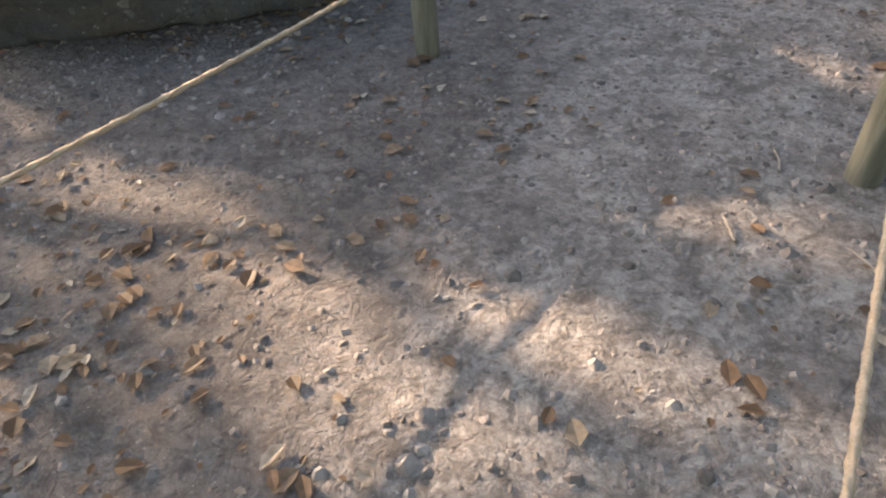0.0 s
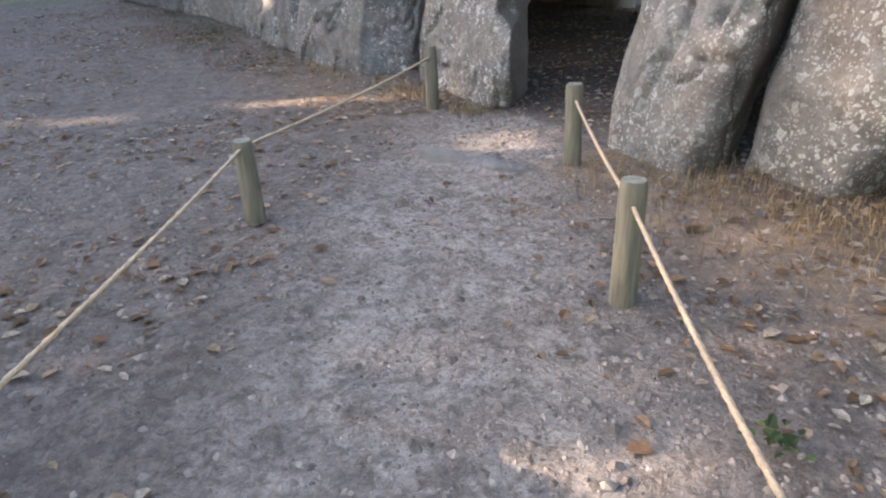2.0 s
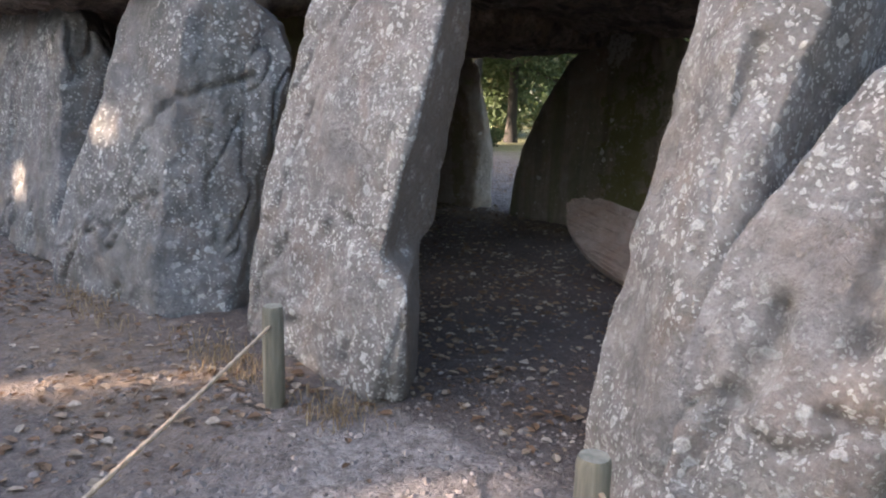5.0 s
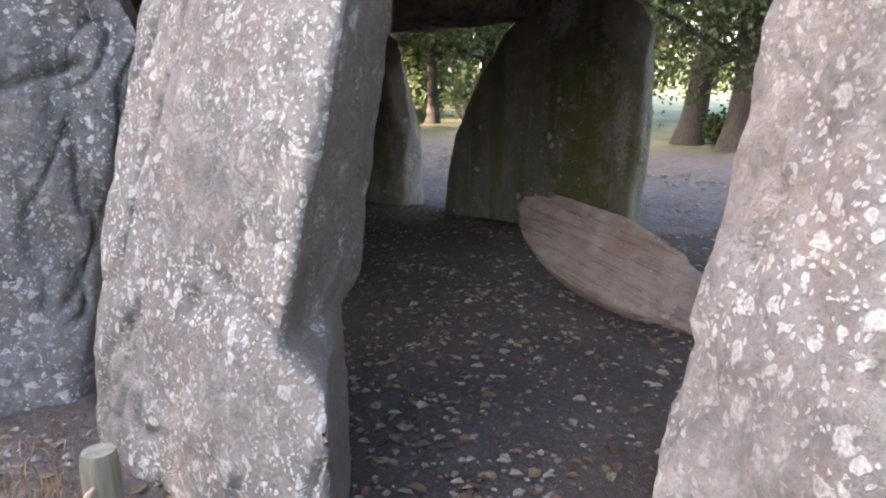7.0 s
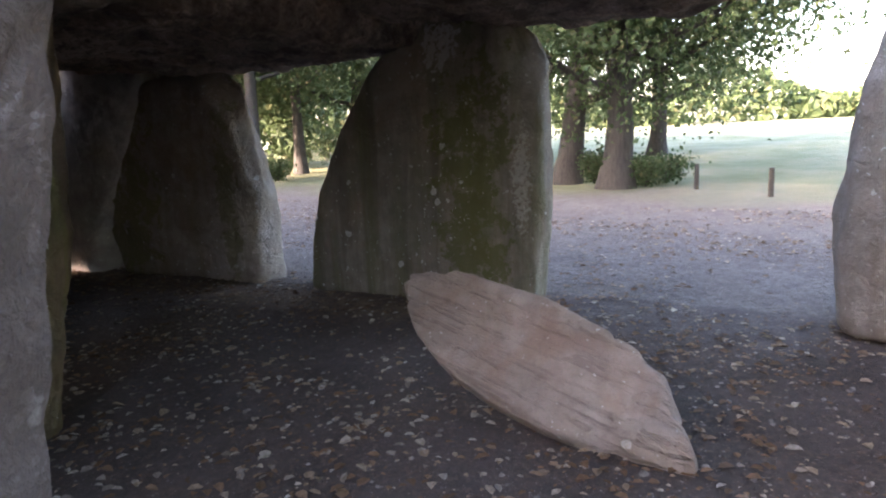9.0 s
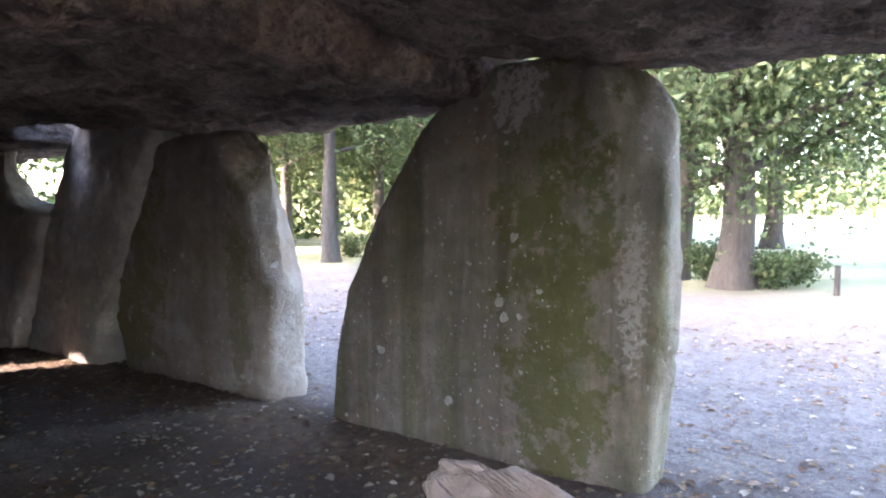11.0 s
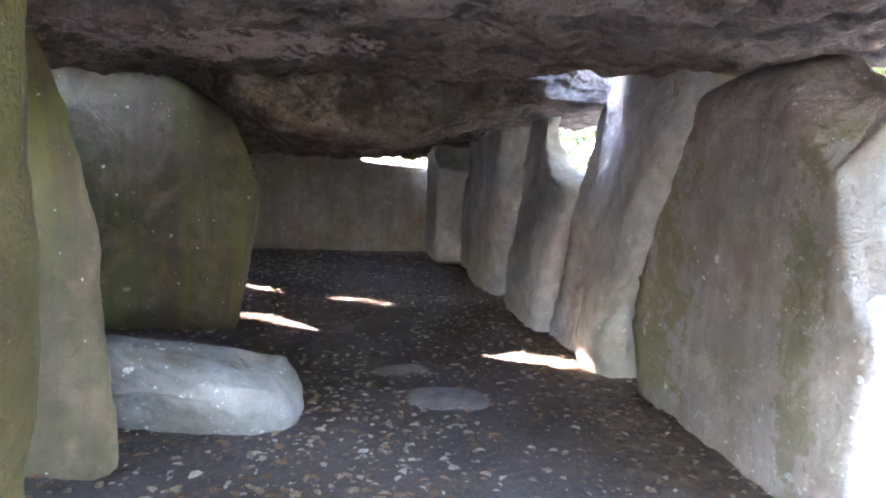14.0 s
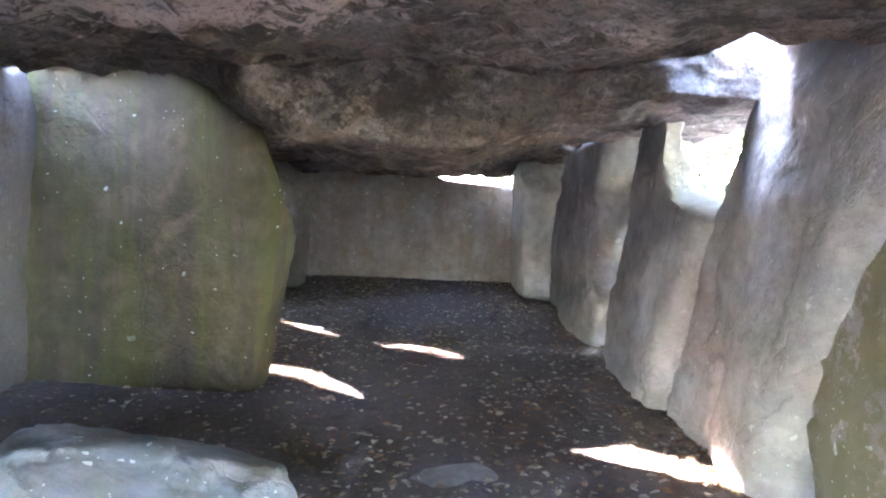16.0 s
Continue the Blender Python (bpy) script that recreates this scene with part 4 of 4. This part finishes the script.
for ob in [o for o in scene.objects if o.name.startswith("crown") and o.parent and o.parent.location.x < -10]:
    co = np.empty(len(ob.data.vertices) * 3)
    ob.data.vertices.foreach_get("co", co)
    co = co.reshape(-1, 4, 3)
    m = np.array(ob.matrix_world)
    mid = co.mean(1) @ m[:3, :3].T + m[:3, 3]
    keep = np.ones(len(mid), bool)
    for spot, r in zip(FLECKS, FLECK_R):
        rel = mid - spot
        off_line = np.linalg.norm(rel - (rel @ TO_SUN)[:, None] * TO_SUN, axis=1)
        keep &= off_line > r * (1 + .55 * lattice(mid * 2.3, 5) + .35 * lattice(mid * 5.1, 6))
    V = co[keep].reshape(-1, 3)
    i = np.arange(keep.sum()) * 4
    ob.data = mesh_from("crown", V, np.concatenate([np.stack([i, i + 1, i + 2], 1), np.stack([i, i + 2, i + 3], 1)]), M_LEAF, False)

# the far edge of the wood, open towards the meadow
nr = np.random.default_rng(4)
ang = nr.uniform(radians(28), radians(250), 26000)
ang = np.where((ang > radians(58)) & (ang < radians(97)), ang + radians(45), ang)
dist = nr.uniform(42, 62, 26000)
far = np.stack([5 + dist * np.cos(ang), 12 + dist * np.sin(ang), nr.uniform(0, 1, 26000) ** .8 * (10 + 4 * np.sin(ang * 17) + 2 * np.sin(ang * 41))], 1)
tagged(new("far_woods", leaf_cloud("far_woods", far, 1.1, nr, M_LEAF)), "far edge of the wood around the clearing", "woods", kind="stuff")
ang = nr.uniform(radians(33), radians(85), 42000)
dist = nr.uniform(25, 38, 42000)
clump = np.stack([dist * np.cos(ang), dist * np.sin(ang), nr.uniform(0.1, 7.5, 42000)], 1)
clump = clump[fbm(clump, .22, 3, 88) + .12 * (clump[:, 2] < 2.2) > .2] + np.array([5, 12, 0])
tagged(new("undergrowth", leaf_cloud("undergrowth", clump, .42, nr, M_LEAF)), "green undergrowth and young trees behind the clearing", "undergrowth", kind="stuff")
ang = nr.uniform(radians(-60), radians(28), 9000)
dist = nr.uniform(120, 150, 9000)
far = np.stack([5 + dist * np.cos(ang), 12 + dist * np.sin(ang), nr.uniform(0, 1, 9000) ** .8 * (7 + 3 * np.sin(ang * 23))], 1)
tagged(new("far_hedge", leaf_cloud("far_hedge", far, 1.8, nr, M_LEAF)), "distant hedge beyond the meadow", "hedge", kind="stuff")

# ---- litter ----


def scatter(n, seed, size, mat, name, label, keep, lift=.012):
    nr = np.random.default_rng(seed)
    x, y = nr.uniform(-3.5, 16, n), nr.uniform(-1, 23, n)
    ok = nr.uniform(0, 1, n) < keep(x, y)
    x, y = x[ok], y[ok]
    P = np.stack([x, y, ground_height(x, y) + lift * nr.uniform(.4, 1.2, len(x))], 1)
    tagged(new(name, leaf_cloud(name, P, size, nr, mat, .93, .12)), label, "litter", kind="stuff")


def litter_keep(x, y):
    p = np.stack([x, y, 0 * x], 1)
    patch = np.clip(.45 + .8 * fbm(p, .8, 3, 61), .05, 1)
    inside = (x > 3.5) & (x < 8.9) & (y > 4)
    return np.where(inside, np.clip(patch + .25, 0, 1), patch * np.where(path_amount(x, y) > .5, .22, .8))


scatter(42000, 11, .07, M_DEAD, "leaf_litter", "scattered brown and pale dead leaves on earth", litter_keep)
scatter(60000, 13, .06, M_DEAD, "leaf_drift", "drift of dry leaves along the foot of the flank", lambda x, y: np.exp(-((x - 2.45 + .12 * (y - 8)) / .5) ** 2) * ((y > 7) & (y < 16)) * .8 + .3 * np.exp(-((x - 2.4) / .7) ** 2 - ((y - 3.9) / 1.2) ** 2) + .95 * np.exp(-((x - 6.42) / .4) ** 2 - ((y - 6.9) / .5) ** 2) + .5 * np.exp(-((x - 8.3) / .25) ** 2) * ((y > 11) & (y < 20)), .02)
scatter(30000, 14, .058, M_PALELEAF, "pale_leaves", "bleached dead leaves on the chamber floor", lambda x, y: ((x > 4) & (x < 8.7) & (y > 7)) * np.clip(.4 + .9 * fbm(np.stack([x, y, 0 * x], 1), 1.1, 3, 63), 0, 1) * .9)
scatter(60000, 12, .03, M_DEAD, "leaf_crumbs", "crumbled leaf fragments strewn over the earth", litter_keep, .008)


def pebbles(n, seed, lo, hi, name, label, keep, mat=M_PEBBLE, area=(-3.5, 9, -1, 22)):
    """Angular stones half sunk in the earth."""
    nr = np.random.default_rng(seed)
    x, y = nr.uniform(area[0], area[1], n), nr.uniform(area[2], area[3], n)
    ok = nr.uniform(0, 1, n) < keep(x, y)
    x, y = x[ok], y[ok]
    k = len(x)
    unit = np.array([(1, 0, 0), (.4, .9, 0), (-.7, .7, 0), (-.9, -.4, 0), (.1, -1, 0), (.75, -.65, 0), (.3, .2, .75), (-.35, -.15, .7)])
    r = lo + (hi - lo) * nr.uniform(0, 1, (k, 1, 1)) ** 3
    a = nr.uniform(0, 6.28, k)
    V = unit[None] * nr.uniform(.7, 1.25, (k, 8, 1)) * r
    V = np.stack([V[:, :, 0] * np.cos(a)[:, None] - V[:, :, 1] * np.sin(a)[:, None], V[:, :, 0] * np.sin(a)[:, None] + V[:, :, 1] * np.cos(a)[:, None], V[:, :, 2] * .75], 2)
    V += np.stack([x, y, ground_height(x, y) - .002], 1)[:, None]
    tri = [(0, 1, 6), (1, 2, 6), (2, 7, 6), (2, 3, 7), (3, 4, 7), (4, 5, 7), (5, 6, 7), (5, 0, 6)]
    F = (np.arange(k)[:, None, None] * 8 + np.array(tri)[None]).reshape(-1, 3)
    tagged(new(name, mesh_from(name, V.reshape(-1, 3), F, mat, False)), label, "pebbles", kind="stuff")


pebbles(34000, 21, .005, .024, "gravel", "small angular stones trodden into the earth", lambda x, y: np.where(y < 7, 1.0, .35))
pebbles(30000, 23, .005, .02, "earth_clods", "small clods of loose earth on the path", lambda x, y: np.clip(.5 + .9 * fbm(np.stack([x, y, 0 * x], 1), 1.3, 3, 71), .08, 1), M_CLOD, (-2.6, 4.2, -.4, 6.6))
pebbles(9000, 24, .012, .036, "earth_lumps", "lumps of dried earth and flat stone shards on the path", lambda x, y: np.clip(.45 + .9 * fbm(np.stack([x, y, 0 * x], 1), .9, 3, 75), .1, 1), M_CLOD, (-2.8, 4.4, -.4, 8.5))
pebbles(220, 22, .012, .042, "loose_stones", "loose stones lying on the earth", lambda x, y: np.where(y < 6, 1.0, .4))


def tufts(name, spots, label, mat, seed, height):
    """Blades of grass in tufts, each blade a bent strip."""
    nr = np.random.default_rng(seed)
    V, F = [], []
    for cx, cy, rx, ry, n in spots:
        for _ in range(n):
            x, y = cx + nr.normal(0, rx), cy + nr.normal(0, ry)
            z = float(ground_height(x, y))
            a, lean, hgt = nr.uniform(0, 6.28), nr.uniform(.25, 1.1), height * nr.uniform(.5, 1.3)
            d, w = np.array([math.cos(a), math.sin(a), 0]), np.array([-math.sin(a), math.cos(a), 0]) * .003
            p = np.array([x, y, z - .005])
            q, r = p + d * lean * hgt * .35 + (0, 0, hgt * .6), p + d * lean * hgt + (0, 0, hgt * (.95 - .45 * lean))
            i = len(V)
            V += [p - w, p + w, q + w, q - w, r]
            F += [(i, i + 1, i + 2, i + 3), (i + 3, i + 2, i + 4)]
    tagged(new(name, mesh_from(name, V, F, mat, False)), label, "grass", kind="stuff")


tufts("dry_grass", [(3.35, 4.35, .3, .22, 260), (3.5, 3.8, .28, .34, 300), (3.0, 4.75, .15, .14, 90), (3.2, 3.3, .35, .4, 160), (3.1, 6.75, .1, .12, 160), (2.95, 7.7, .1, .3, 260), (2.6, 9.4, .1, .6, 160), (3.6, 3.1, .2, .4, 260)], "dry straw-coloured grass at the foot of the stones", M_STRAW, 51, .11)
tufts("green_grass", [(2.2, 14.3, .25, 1.0, 900), (1.9, 17.5, .3, 1.2, 700), (1.75, 13.0, .2, .6, 250)], "mossy green grass at the foot of the flank", M_LEAF, 52, .06)


def make_seedling(x, y):
    nr = np.random.default_rng(7)
    P = np.stack([nr.normal(0, .045, 26), nr.normal(0, .045, 26), nr.uniform(.015, .075, 26)], 1)
    ob = new("seedling", leaf_cloud("seedling", P, .05, nr, M_LEAF, .6, .15))
    ob.location = (x, y, 0)
    tagged(ob, "small green seedling growing beside the path", "plant")


make_seedling(1.81, 2.56)


def make_shrub(x, y, r, h, seed):
    nr = np.random.default_rng(seed)
    root = new("shrub")
    verts, faces, tips = [], [], []
    for k in range(9):
        a = k * 2.4
        pts = [Vector((math.cos(a) * r * .7 * t, math.sin(a) * r * .7 * t, h * .8 * t ** .8)) for t in (0, .5, 1)]
        tube(verts, faces, pts, [.02, .013, .005], 5, k)
        tips += [pts[1], pts[2]]
    stem = new("stems", mesh_from("stems", verts, faces, M_BARK))
    stem.parent = root
    P = np.array(tips)[nr.integers(0, len(tips), 1100)] + nr.normal(0, 1, (1100, 3)) * np.array([r * .3, r * .3, h * .2])
    P[:, 2] = np.clip(P[:, 2], .03, None)
    crown = new("foliage", leaf_cloud("foliage", P, .11, nr, M_LEAF))
    crown.parent = root
    root.location = (x, y, 0)
    tagged(root, "low leafy shrub at the foot of a tree", "shrub", "shrubs at the clearing edge")


for k, (x, y, r, h) in enumerate([(19.7, 9.5, .4, .6), (20.5, 11.0, .35, .7), (20.6, 9.2, .5, .6), (20.9, 22.4, .5, .6), (24.5, 17.5, 1.0, 1.4), (26, 24, 1.2, 1.6)]):
    make_shrub(x, y, r, h, 80 + k)


def make_stake():
    bm = bmesh.new()
    bmesh.ops.create_cone(bm, cap_ends=True, segments=12, radius1=.055, radius2=.05, depth=.6, matrix=Matrix.Translation((0, 0, .25)))
    bmesh.ops.bevel(bm, geom=[e for e in bm.edges if all(v.co.z > .5 for v in e.verts)], offset=.01, segments=1)
    me = bpy.data.meshes.new("fence_stake")
    bm.to_mesh(me)
    bm.free()
    me.materials.append(M_BARK)
    return tagged(new("fence_stake", me), "low dark wooden stake at the meadow edge", "stake", "stakes along the meadow")


stake = make_stake()
stake.location = (19.4, 8.3, 0)
for x, y in ((18.1, 6.7), (16.8, 5.1), (15.6, 3.5)):
    copy_thing(stake, pose(x, y, 0))


def make_stick(pts, r, seed):
    verts, faces = [], []
    tube(verts, faces, [Vector(p) for p in pts], [r * (1 - .5 * k / (len(pts) - 1)) for k in range(len(pts))], 7, seed)
    tagged(new("stick", mesh_from("stick", verts, faces, M_TWIG)), "dead twig lying on the earth", "stick", "fallen twigs")


rs = random.Random(9)
for k, (x, y, ln) in enumerate([(.86, 2.02, .18), (1.0, 1.45, .16), (.62, 1.62, .12), (2.35, 4.6, .22), (2.6, 4.2, .16), (1.55, 7.3, .3), (1.0, 8.2, .25), (6.2, 14.8, .2), (7.6, 12.2, .22), (5.6, 6.2, .15), (2.7, 9.0, .25)]):
    a = rs.uniform(0, 3.1)
    z = float(ground_height(x, y)) + .008
    make_stick([(x + math.cos(a) * ln * t + .01 * rs.uniform(-1, 1), y + math.sin(a) * ln * t + .01 * rs.uniform(-1, 1), z) for t in (0, .33, .66, 1)], .006, k)

# two flat stones let into the chamber floor
for x, y, w, d, yaw, sd in ((6.75, 14.15, .34, .2, 20, 60), (7.1, 13.45, .36, .26, -10, 61)):
    stone("floor_stone", [(-.08, -w, w, -d, d), (.0, -w, w, -d, d), (.03, -w * .8, w * .8, -d * .75, d * .75)], M_FLOORSTONE, "pale flat stone set in the earth floor", "floor stone", mode="across", place=pose(x, y, -.01, 0, 0, yaw), seed=sd, ends=(.02, .05), rough=.4, power=3, chips=0, group="flat floor stones")
